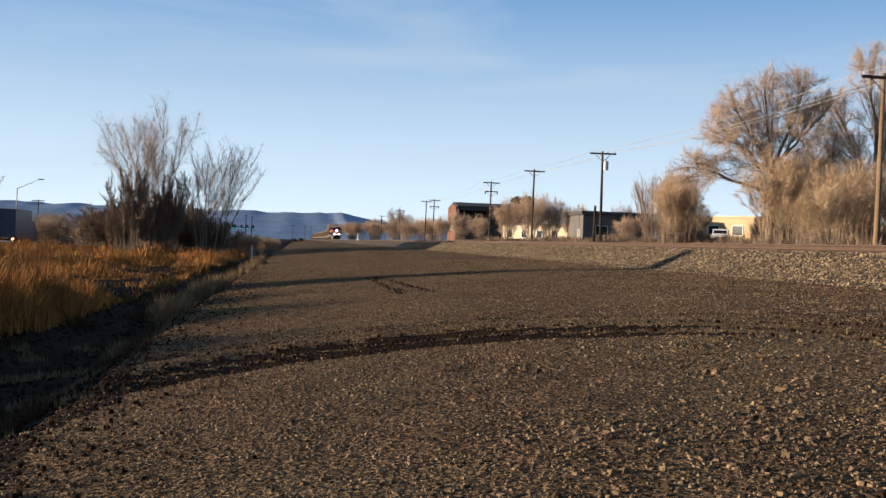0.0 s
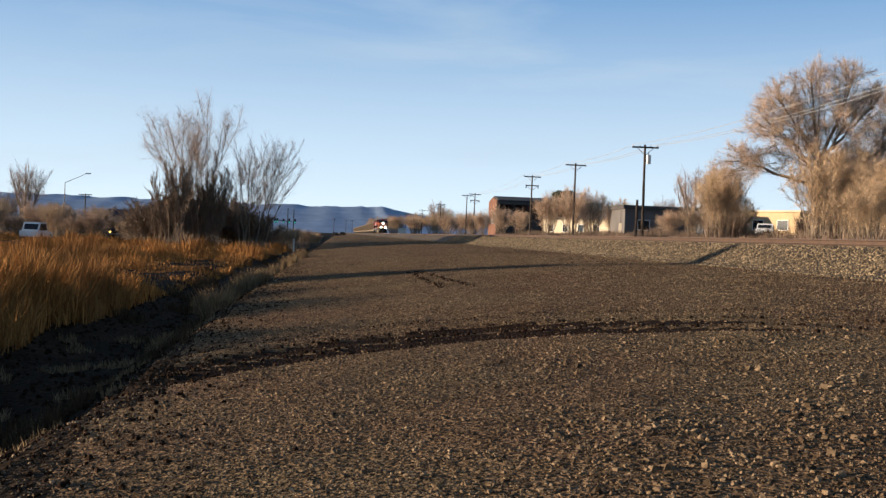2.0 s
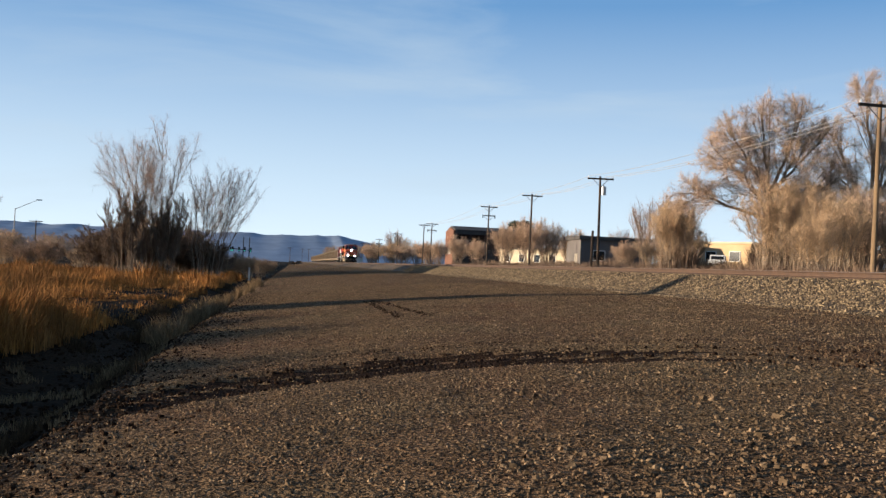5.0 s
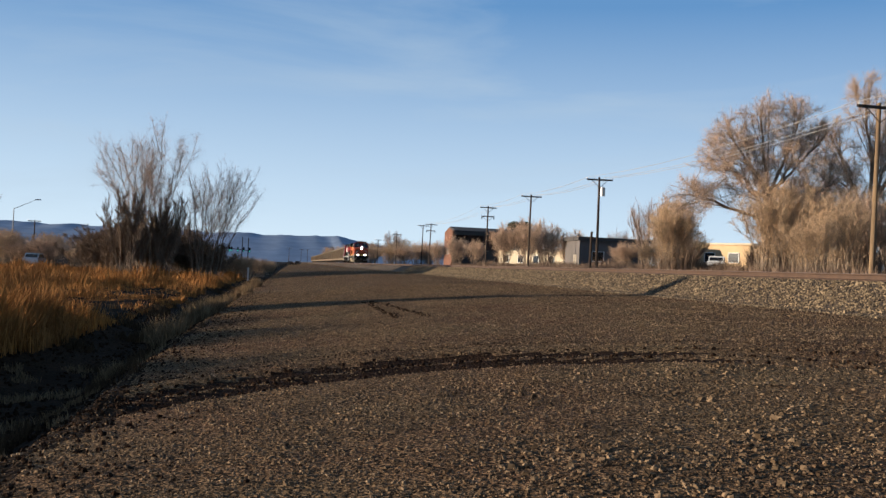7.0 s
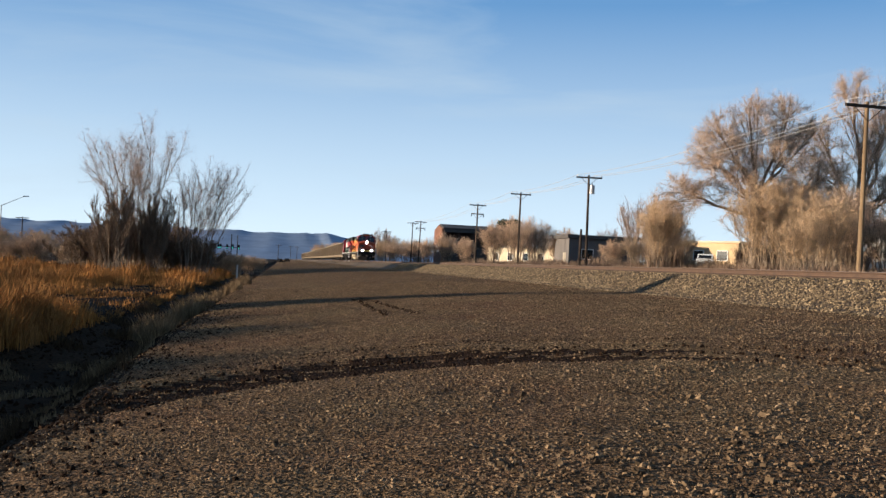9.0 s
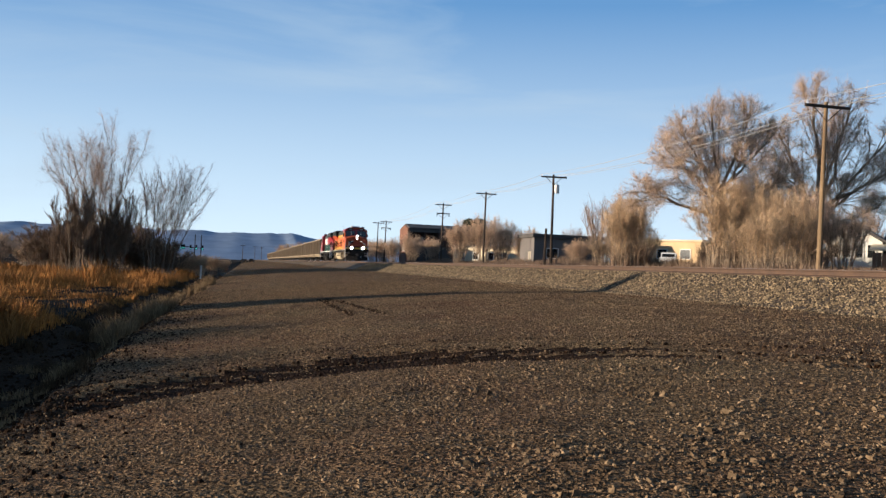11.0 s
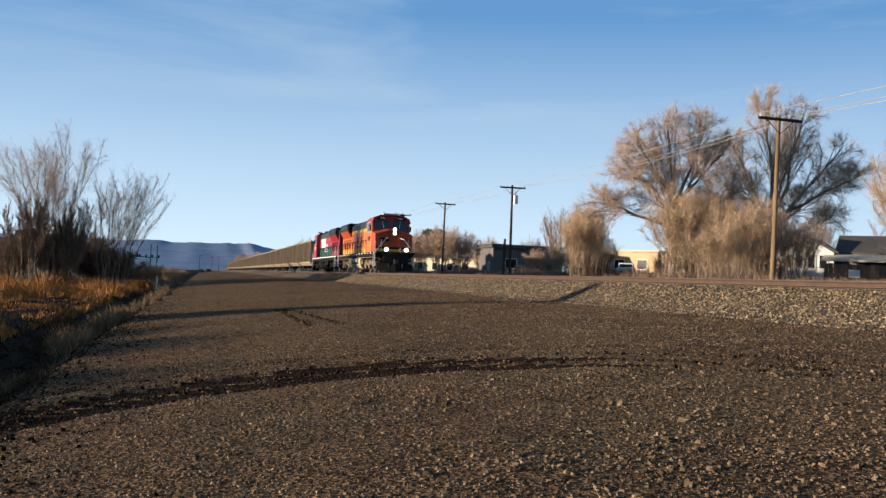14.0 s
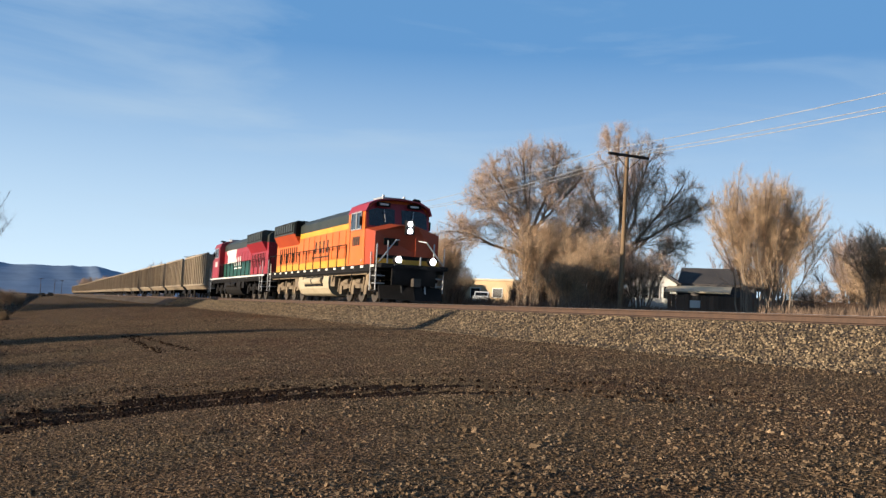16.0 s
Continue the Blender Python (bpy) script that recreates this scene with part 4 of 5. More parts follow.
def make_buildings():
    b = empty("brick_building", 31.6, 190, 1.8, 0, "red brick warehouse with dark open loading front", "building")
    part("wall", prism(bmesh.new(), [(0, 0), (10.0, 0), (10.0, 7.3), (5.0, 8.1), (0, 7.3)], 0, 0.4, "x"), M["brick"], b, "sunlit brick gable")
    part("wall", prism(bmesh.new(), [(0, 0), (10.0, 0), (10.0, 7.3), (5.0, 8.1), (0, 7.3)], 15.6, 16.0, "x"), M["brick"], b)
    part("wall", B(0.4, 15.6, 9.6, 10.0, 0, 7.3), M["brick_dark"], b)
    # this front's shade is in the darker brick colour as well
    part("wall", B(0.4, 15.6, 2.4, 2.8, 0, 7.2), M["brick_dark"], b, "shaded brown brick front")
    part("roof", prism(bmesh.new(), [(-0.25, 7.25), (5.0, 8.1), (10.2, 7.25), (10.2, 7.5), (5.0, 8.4), (-0.25, 7.5)], 0.3, 15.9, "x"), M["roof_dark"], b)
    part("fascia", B(0.3, 15.9, -0.1, 0.1, 6.6, 7.2), M["roof_dark"], b)
    for i in range(6):
        part("post", B(0.6 + i * 2.9, 0.85 + i * 2.9, 0, 0.25, 0, 6.6), M["brick_dark"], b)
    for i in range(3):
        part("loading_door", B(2 + 4.6 * i, 5 + 4.6 * i, 2.3, 2.4, 0.2, 3.8), M["roof_dark"], b, "dark loading door")
    part("sign_board", B(-0.12, 0.0, 3.0, 5.4, 2.6, 3.6), M["white_paint"], b, "small white board on the gable")
    w = empty("low_white_building", 33.0, 152, 1.9, -60, "low cream stucco building behind leafless shrubs", "building")
    part("wall", B(0, 18.0, 0, 7.0, 0, 2.9), M["stucco"], w)
    part("roof", B(-0.3, 18.3, -0.3, 7.3, 2.9, 3.2), M["roof_dark"], w)
    for i in range(5):
        window_on(w, 1.4 + 3.4 * i, 2.6 + 3.4 * i, -0.02, 1.0, 2.1)
    s = empty("low_shed", 33.8, 110, 1.9, 0, "long low grey-brown shed with flat dark roof", "building")
    part("wall", B(0, 8.6, 0, 6.0, 0, 3.6), M["blue_wall"], s)
    part("roof", B(-0.3, 8.9, -0.4, 6.3, 3.6, 4.05), M["roof_dark"], s)
    part("door", B(6.4, 7.6, -0.05, 0.02, 0, 2.3), M["roof_dark"], s)
    window_on(s, 1.6, 3.0, -0.02, 1.2, 2.3)
    part("wall_panel", B(-0.06, 0.0, 1.0, 2.2, 0.6, 1.9), M["concrete"], s, "pale end panel")
    y = empty("ochre_house", 49.6, 112, 2.6, -60, "small ochre stucco house catching the sun", "house")
    part("wall", B(0, 7.5, 0, 7.0, 0, 3.2), M["stucco_yellow"], y)
    part("roof", B(-0.35, 7.85, -0.35, 7.35, 3.2, 3.42), M["stucco"], y)
    part("carport_roof", B(-3.4, -0.36, -0.3, 4.2, 2.7, 2.86), M["white_paint"], y, "pale flat carport roof")
    for cx in (-3.2, -1.9):
        part("carport_post", B(cx, cx + 0.14, -0.2, -0.06, 0, 2.7), M["pole"], y)
    window_on(y, 1.2, 2.6, -0.02, 1.1, 2.2)
    window_on(y, 4.6, 6.0, -0.02, 1.1, 2.2)
    h = empty("white_house", 50.4, 76, 2.6, -42, "white gabled house with dark shingle roof", "house")
    part("wall", prism(bmesh.new(), [(0, 0), (4.6, 0), (4.6, 2.6), (2.3, 4.0), (0, 2.6)], 0, 8.0), M["white_paint"], h)
    part("roof", prism(bmesh.new(), [(-0.4, 2.45), (2.3, 4.05), (5.0, 2.45), (5.0, 2.65), (2.3, 4.3), (-0.4, 2.65)], -0.4, 8.3), M["roof_dark"], h)
    for i in range(4):
        window_on(h, 0.45 + i * 1.0, 1.05 + i * 1.0, -0.02, 1.2, 2.3)
    part("wing", B(4.6, 11.5, 1.0, 8.0, 0, 2.5), M["blue_wall"], h, "shaded wing")
    part("wing_roof", prism(bmesh.new(), [(0.6, 2.5), (4.5, 4.2), (8.4, 2.5), (8.4, 2.7), (4.5, 4.4), (0.6, 2.7)], 4.6, 12.0, "x"), M["roof_dark"], h)
    part("porch_roof", prism(bmesh.new(), [(-2.4, 1.75), (1.0, 2.45), (1.0, 2.6), (-2.4, 1.9)], 3.8, 9.5, "x"), M["stucco"], h, "pale sloping porch roof")
    fe = empty("board_fence", 38.8, 53.5, 1.7, -22, "weathered brown board fence", "fence")
    board = None
    for i in range(66):
        if board is None:
            board = part("board", B(0, 0.27, 0, 0.03, 0, 1.75), M["fence"], fe)
            o = board
        else:
            o = board.copy()
            scene.collection.objects.link(o)
        o.matrix_basis = pose(i * 0.285, 0.01 * math.sin(i * 2.3), 0.04 * math.sin(i * 1.9))
    for z in (0.35, 1.35):
        part("rail", B(0, 18.8, 0.04, 0.09, z, z + 0.09), M["fence"], fe)
    part("sign", B(1.5, 2.2, -0.05, -0.02, 0.9, 1.4), M["white_paint"], fe)


def vehicle(name, label, x, y, z, turn, paint, long=4.6, tall=1.45, cat="car"):
    """A parked car; it points along +x before turning."""
    e = empty(name, x, y, z, turn, label, cat)
    k = long / 4.6
    body = [(-2.3 * k, 0.35), (2.3 * k, 0.35), (2.3 * k, 0.72), (1.2 * k, 0.92), (-2.25 * k, 0.95)]
    part("body", prism(bmesh.new(), [(u, v) for u, v in body], -0.88, 0.88, "y"), paint, e, bevel=0.06)
    cab = [(-1.9 * k, 0.93), (1.05 * k, 0.91), (0.35 * k, tall), (-1.3 * k, tall)]
    part("cabin", prism(bmesh.new(), cab, -0.78, 0.78, "y"), paint, e, bevel=0.05)
    for wy in (-0.79, 0.79):
        for u0, u1, u2, u3 in ((-1.55, -0.55, -0.55, -1.22), (-0.45, 0.78, 0.30, -0.45)):
            part("side_window", prism(bmesh.new(), [(u0 * k, 1.0), (u1 * k, 1.0), (u2 * k, tall - 0.08), (u3 * k, tall - 0.08)], wy - 0.012, wy + 0.012, "y"), M["glass"], e)
    for lo, hi, s in ((1.05, 0.35, 1), (-1.9, -1.3, -1)):
        a0, a1 = lo + (hi - lo) * 0.18, lo + (hi - lo) * 0.85
        z0, z1 = 0.92 + (tall - 0.92) * 0.18, 0.92 + (tall - 0.92) * 0.85
        part("windscreen", prism(bmesh.new(), [(a0 * k, z0), (a0 * k + s * 0.015, z0), (a1 * k + s * 0.015, z1), (a1 * k, z1)], -0.66, 0.66, "y"), M["glass"], e)
    part("roof_panel", B(-1.25 * k, 0.32 * k, -0.74, 0.74, tall - 0.01, tall + 0.05), paint, e, bevel=0.02)
    for wx in (-1.4 * k, 1.4 * k):
        for wy in (-0.82, 0.82):
            w = part("wheel", rod(bmesh.new(), (wx, wy - 0.11, 0.33), (wx, wy + 0.11, 0.33), 0.33, sides=16), M["rubber"], e)
            part("rim", rod(bmesh.new(), (wx, wy - 0.12, 0.33), (wx, wy + 0.12, 0.33), 0.18, sides=12), M["galv"], w)
    return e


make_buildings()
vehicle("parked_car", "white car parked beside the ochre house", 44.8, 96, 2.5, 62, M["car_white"])
vehicle("distant_car", "dark car on the road far down the track", -1.0, 400, -0.2, 70, M["black"], 4.8, 1.6)
vehicle("distant_car", "dark car on the road far down the track", 2.0, 430, 0.1, 80, M["black"], 4.8, 1.6)


def make_field_things():
    p = empty("marker_post", -4.0, 88, -0.6, 0, "short white marker post in dry growth", "post")
    part("stake", B(-0.07, 0.07, -0.03, 0.03, 0, 1.1), M["white_paint"], p)
    part("cap", B(-0.09, 0.09, -0.04, 0.04, 1.1, 1.2), M["white_paint"], p)
    s = empty("trackside_hut", 22.0, 330, 1.1, 0, "small white trackside equipment hut", "hut")
    part("wall", B(-1.3, 1.3, -1.1, 1.1, 0, 2.6), M["white_paint"], s)
    part("roof", B(-1.5, 1.5, -1.3, 1.3, 2.6, 2.75), M["galv"], s)


make_field_things()


def make_far_sheds():
    for x, y, w, h, m in ((-66.0, 190, 17.0, 2.3, "blue_wall"), (-44.0, 205, 9.0, 2.4, "fence")):
        e = empty("low_warehouse", x, y, -0.6, 0, "long low grey warehouse beyond the field", "building", "far sheds")
        part("wall", B(0, w, 0, 7, 0, h), M[m], e)
        part("roof", prism(bmesh.new(), [(-0.4, h), (3.5, h + 0.7), (7.4, h), (7.4, h + 0.15), (3.5, h + 0.9), (-0.4, h + 0.15)], -0.3, w + 0.3, "x"), M["roof_dark"], e)
        for i in range(int(w // 4)):
            part("door", B(1.2 + i * 4, 3.2 + i * 4, -0.06, 0.0, 0, 2.2), M["roof_dark"], e)


make_far_sheds()


def box_truck():
    """A tall dark blue box truck seen from behind; it points along +x before turning."""
    e = tagged(new("box_truck"), "dark blue box truck driving away beyond the field", "truck", "traffic beyond the field")
    part("chassis", B(-4.2, 4.0, -0.5, 0.5, 0.55, 0.85), M["black"], e)
    cargo = part("cargo_box", B(-4.3, 1.7, -1.25, 1.25, 0.95, 3.95), M["navy"], e, bevel=0.05)
    for s in (-1, 1):
        part("rear_door", B(-4.34, -4.3, min(s * 0.03, s * 1.18), max(s * 0.03, s * 1.18), 1.05, 3.8), M["navy"], cargo)
        part("tail_lamp", B(-4.36, -4.3, s * 1.0 - 0.12, s * 1.0 + 0.12, 0.75, 0.93), M["tail"], e, "amber tail lamp")
    part("cab", prism(bmesh.new(), [(1.85, 0.6), (4.2, 0.6), (4.2, 1.7), (3.5, 2.75), (1.85, 2.8)], -1.15, 1.15), M["navy"], e, bevel=0.08)
    part("bumper", B(-4.45, -4.3, -1.15, 1.15, 0.5, 0.68), M["galv"], e)
    for x in (-3.2, -2.2, 3.2):
        for s in (-1, 1):
            w = part("wheel", rod(bmesh.new(), (x, s * 0.98 - 0.15, 0.5), (x, s * 0.98 + 0.15, 0.5), 0.5, sides=18), M["rubber"], e)
            part("rim", rod(bmesh.new(), (x, s * 0.98 - 0.16, 0.5), (x, s * 0.98 + 0.16, 0.5), 0.24, sides=12), M["galv"], w)
    return e


truck = box_truck()
suv = vehicle("white_suv", "white sport utility vehicle driving away beyond the field", -30, 67, -0.6, 90, M["car_white"], 4.9, 1.75, "car")
silver = vehicle("silver_car", "silver car driving away on the road past the field", -30, 6, -0.6, 90, M["silver"], 4.6, 1.5, "car")


def make_mountains():
    rows, cols = 10, 240
    verts, faces = [], []
    for j in range(rows):
        for i in range(cols):
            x = -2600 + 4200 * i / (cols - 1)
            y = 3000 + 90 * j
            ridge = 104 + 18 * noise.noise((x * 0.004, 0.0, 3.0)) + 9 * noise.noise((x * 0.014, 0.0, 8.0)) + 3 * noise.noise((x * 0.05, 0.0, 5.0))
            ridge *= 1.0 if x < 150 else max(0.2, 1 - (x - 150) / 900)
            t = j / (rows - 1)
            ridge = 100 + (ridge - 100) * t ** 3 if x < 150 else ridge
            z = ridge * min(1, t * 1.25) ** 0.9 * (1 + 0.09 * noise.noise((x * 0.012, y * 0.01, 1.0)) * (1 - t))
            verts.append((x, y, z + (0.0 if t else -8)))
    for j in range(rows - 1):
        for i in range(cols - 1):
            a = j * cols + i
            faces.append((a, a + 1, a + cols + 1, a + cols))
    # pale blue of the ridge stands for the haze in front of it
    tagged(obj("backdrop", verts, faces, M["mountain"], smooth=True), "mountain ridge on the horizon, coloured with blue haze", "mountain", kind="structure")


make_mountains()

# ---- the train ----


def truck_set(e, y, dusty):
    """A three-axle truck with its side frames, springs and wheels."""
    t = part("truck", B(-0.95, 0.95, y - 2.2, y + 2.2, 0.62, 0.98), M["black"], e, bevel=0.03)
    for s in (-1, 1):
        x = s * 1.08
        out = [(y - 2.55, 0.62), (y - 2.3, 0.92), (y - 0.7, 1.0), (y + 0.7, 1.0), (y + 2.3, 0.92), (y + 2.55, 0.62), (y + 2.2, 0.5), (y + 0.9, 0.62), (y - 0.9, 0.62), (y - 2.2, 0.5)]
        part("side_frame", prism(bmesh.new(), out, x - 0.09, x + 0.09, "x"), dusty, t, bevel=0.03)
        for k in (-1.9, 0.0, 1.9):
            part("axle_box", B(x - 0.16, x + 0.16, y + k - 0.2, y + k + 0.2, 0.34, 0.74), dusty, t, bevel=0.04)
            part("damper", rod(bmesh.new(), (x * 1.1, y + k + 0.5, 0.45), (x * 1.1, y + k + 0.3, 1.1), 0.06, sides=7), dusty, t)
        for k in (-0.95, 0.95):
            part("spring", rod(bmesh.new(), (x, y + k, 0.62), (x, y + k, 0.98), 0.14, sides=10), dusty, t)
            part("brake_cylinder", rod(bmesh.new(), (x * 1.12, y + k - 0.35, 0.92), (x * 1.12, y + k + 0.3, 0.92), 0.11, sides=9), dusty, t)
    for k in (-1.9, 0.0, 1.9):
        for s in (-0.72, 0.72):
            w = part("wheel", rod(bmesh.new(), (s - 0.06, y + k, 0.53), (s + 0.06, y + k, 0.53), 0.53, sides=24), M["steel"], t)
            part("flange", rod(bmesh.new(), (s - 0.07 * (1 if s > 0 else -1), y + k, 0.53), (s - 0.05 * (1 if s > 0 else -1), y + k, 0.53), 0.558, sides=24), M["steel"], w)


def locomotive(name, label, c, lit, dusty):
    """A six-axle diesel facing -y; its front coupler at y = 0, the rail top at z = 0."""
    e = tagged(new(name), label, "locomotive", "train on the track")
    sill = part("underframe", B(-1.52, 1.52, 0.55, 21.7, 1.32, 1.62), M["black"], e, bevel=0.02)
    for s in (-1, 1):
        x0, x1 = sorted((s * 1.52, s * 1.545))
        for i in range(15):
            part("reflector", B(x0, x1, 0.9 + i * 1.42, 0.9 + i * 1.42 + c["dash"], 1.48, 1.58), M["white_paint"], sill, "pale reflective strip")
    # nose and cab
    nose = [(-1.5, 1.62), (1.5, 1.62), (1.5, 3.02), (0.42, 3.32), (-0.42, 3.32), (-1.5, 3.02)]
    bm = bmesh.new()
    lo = [bm.verts.new((x * 0.97, 0.95 if abs(x) < 1 else 1.15, z)) for x, z in nose]
    hi = [bm.verts.new((x, 2.7, z + (0.22 if z > 2 else 0))) for x, z in nose]
    bm.faces.new(lo)
    bm.faces.new(hi[::-1])
    for i in range(6):
        bm.faces.new((lo[i], hi[i], hi[(i + 1) % 6], lo[(i + 1) % 6]))
    part("nose", bm, c["front"], e, bevel=0.05)
    cab = [(-1.53, 1.62), (1.53, 1.62), (1.53, 3.95), (1.38, 4.28), (0.95, 4.50), (0.3, 4.58), (-0.3, 4.58), (-0.95, 4.50), (-1.38, 4.28), (-1.53, 3.95)]
    bm = bmesh.new()
    lo = [bm.verts.new((x * (1 if z < 3 else 0.985), 2.35 if z < 3 else 2.35 + 0.22 * (z - 3.1), z)) for x, z in cab]
    hi = [bm.verts.new((x, 4.9, z)) for x, z in cab]
    bm.faces.new(lo)
    bm.faces.new(hi[::-1])
    for i in range(len(cab)):
        bm.faces.new((lo[i], hi[i], hi[(i + 1) % len(cab)], lo[(i + 1) % len(cab)]))
    cabin = part("cab", bm, c["cab"], e, bevel=0.04)
    roof = [(1.56, 3.98), (1.42, 4.33), (0.97, 4.55), (0.3, 4.63), (-0.3, 4.63), (-0.97, 4.55), (-1.42, 4.33), (-1.56, 3.98), (-1.5, 3.98), (-1.36, 4.26), (-0.94, 4.48), (-0.3, 4.56), (0.3, 4.56), (0.94, 4.48), (1.36, 4.26), (1.5, 3.98)]
    part("cab_roof", prism(bmesh.new(), roof, 2.30, 4.95), c["cab_roof"], cabin)
    for s in (-1, 1):
        x0, x1 = sorted((s * 0.16, s * 1.36))
        bm = bmesh.new()
        ins = [(x0, 3.36), (x1, 3.36), (x1, 4.02), ((x0 + x1) / 2 + s * 0.25, 4.16), (x0, 4.16)]
        if s < 0:
            ins = [(x1, 3.36), (x0, 3.36), (x0, 4.02), ((x0 + x1) / 2 - 0.25, 4.16), (x1, 4.16)]
        vs = [bm.verts.new((x, 2.31 + 0.22 * (z - 3.1), z)) for x, z in ins]
        ws = [bm.verts.new((x, 2.40 + 0.22 * (z - 3.1), z)) for x, z in ins]
        bm.faces.new(vs)
        bm.faces.new(ws[::-1])
        for i in range(5):
            bm.faces.new((vs[i], ws[i], ws[(i + 1) % 5], vs[(i + 1) % 5]))
        pane = part("windshield", bm, M["glass"], cabin)
        part("wiper", rod(bmesh.new(), (s * 0.7, 2.40, 4.12), (s * 0.62, 2.34, 3.55), 0.018, sides=5), M["galv"], pane)
        part("number_board", B(s * 0.72 - 0.3, s * 0.72 + 0.3, 2.38, 2.52, 4.24, 4.42), M["black"], cabin)
        part("number_bar", B(s * 0.72 - 0.2, s * 0.72 + 0.2, 2.365, 2.38, 4.29, 4.37), M["white_paint"], cabin)
        sx = s * 1.53
        for ya, yb in ((2.95, 3.55), (3.7, 4.35)):
            side = part("side_window", B(min(sx, sx + s * 0.02), max(sx, sx + s * 0.02), ya, yb, 3.25, 3.95), M["glass"], cabin)
            for f in ((ya - 0.06, ya, 3.19, 4.01), (yb, yb + 0.06, 3.19, 4.01), (ya, yb, 3.95, 4.01), (ya, yb, 3.19, 3.25)):
                part("window_frame", B(min(sx, sx + s * 0.04), max(sx, sx + s * 0.04), *f), M["galv"], side)
        part("mirror", B(s * 1.62 - 0.06, s * 1.62 + 0.06, 2.75, 2.8, 3.35, 3.75), M["black"], cabin)
        part("horn" if s < 0 else "antenna", rod(bmesh.new(), (s * 0.5, 3.2, 4.6), (s * 0.5, 3.2, 4.85), 0.06, sides=8), M["galv"], cabin)
    band = [(-1.46, 3.28), (1.46, 3.28), (1.46, 4.0), (1.05, 4.42), (-1.05, 4.42), (-1.46, 4.0)]
    bm = bmesh.new()
    vs = [[bm.verts.new((x, y + 0.22 * (z - 3.1), z)) for x, z in band] for y in (2.325, 2.36)]
    bm.faces.new(vs[0])
    bm.faces.new(vs[1][::-1])
    for i in range(6):
        bm.faces.new((vs[0][i], vs[1][i], vs[1][(i + 1) % 6], vs[0][(i + 1) % 6]))
    part("windshield_surround", bm, c["cab_roof"], cabin, "painted panel round the windshields")
    part("air_conditioner", B(-0.55, 0.55, 3.3, 4.5, 4.58, 4.78), M["galv"], cabin, bevel=0.04)
    part("nose_stripe", B(-1.42, 1.42, 0.90, 0.945, 1.63, 1.86), c["stripe"], e, "coloured stripe along the foot of the nose")
    part("nose_skirt", B(-1.43, 1.43, 0.895, 0.943, 1.865, 2.02), M["black"], e)
    horn = part("horn_bracket", B(0.75, 1.05, 2.9, 3.1, 4.45, 4.62), M["black"], cabin)
    for k in range(3):
        part("horn_bell", rod(bmesh.new(), (0.8 + 0.14 * k, 2.95, 4.64), (0.8 + 0.14 * k, 2.6 + 0.1 * k, 4.65), 0.035, 0.085, 8), M["black"], horn)
    part("nose_door", B(0.35, 0.95, 1.02, 1.08, 1.75, 3.0), c["front"], e, bevel=0.015)
    part("nose_marking", B(-1.1, -0.45, 1.0, 1.06, 2.45, 2.75), M["black"], e, "dark painted emblem bar")
    # lights
    head = part("headlight_housing", B(-0.2, 0.2, 0.86, 1.0, 2.95, 3.55), M["black"], e, bevel=0.03)
    for z in (3.1, 3.4):
        part("headlight", rod(bmesh.new(), (0, 0.82, z), (0, 0.87, z), 0.10, sides=16), M["headlight"] if lit else M["glass"], head, "bright headlight" if lit else "")
    for s in (-1, 1):
        hs = part("ditch_light_housing", rod(bmesh.new(), (s * 0.77, -0.02, 1.80), (s * 0.77, 0.3, 1.80), 0.16, sides=14), M["black"], e)
        part("ditch_light", rod(bmesh.new(), (s * 0.77, -0.06, 1.80), (s * 0.77, -0.01, 1.80), 0.125, sides=16), M["headlight"] if lit else M["glass"], hs, "bright ditch light" if lit else "")
    # front platform, plough, coupler, steps and rails
    part("front_platform", B(-1.5, 1.5, 0.05, 1.2, 1.45, 1.62), M["black"], e, bevel=0.02)
    part("end_plate", B(-0.98, 0.98, 0.10, 0.22, 0.75, 1.45), M["black"], e, bevel=0.02)
    for s in (-1, 1):
        bm = bmesh.new()
        inner = [bm.verts.new((0, y, z)) for y, z in ((-0.16, 0.12), (0.10, 0.12), (0.30, 0.80), (0.16, 0.84))]
        outer = [bm.verts.new((s * 1.40, y + 0.42, z)) for y, z in ((-0.16, 0.16), (0.10, 0.16), (0.25, 0.66), (0.12, 0.70))]
        bm.faces.new(inner)
        bm.faces.new(outer[::-1])
        for i in range(4):
            bm.faces.new((inner[i], outer[i], outer[(i + 1) % 4], inner[(i + 1) % 4]))
        part("plough_blade", bm, M["black"], e, bevel=0.015)
    cp = part("coupler", B(-0.14, 0.14, -0.3, 0.4, 0.72, 1.02), M["steel"], e, bevel=0.05)
    part("knuckle", B(-0.2, 0.12, -0.42, -0.2, 0.7, 1.04), M["steel"], cp, bevel=0.06)
    for x in (-0.5, 0.38, 0.55):
        part("air_hose", rod(bmesh.new(), (x, 0.3, 1.1), (x, 0.15, 0.42), 0.035, sides=7), M["galv"] if x > 0.5 else M["rubber"], e)
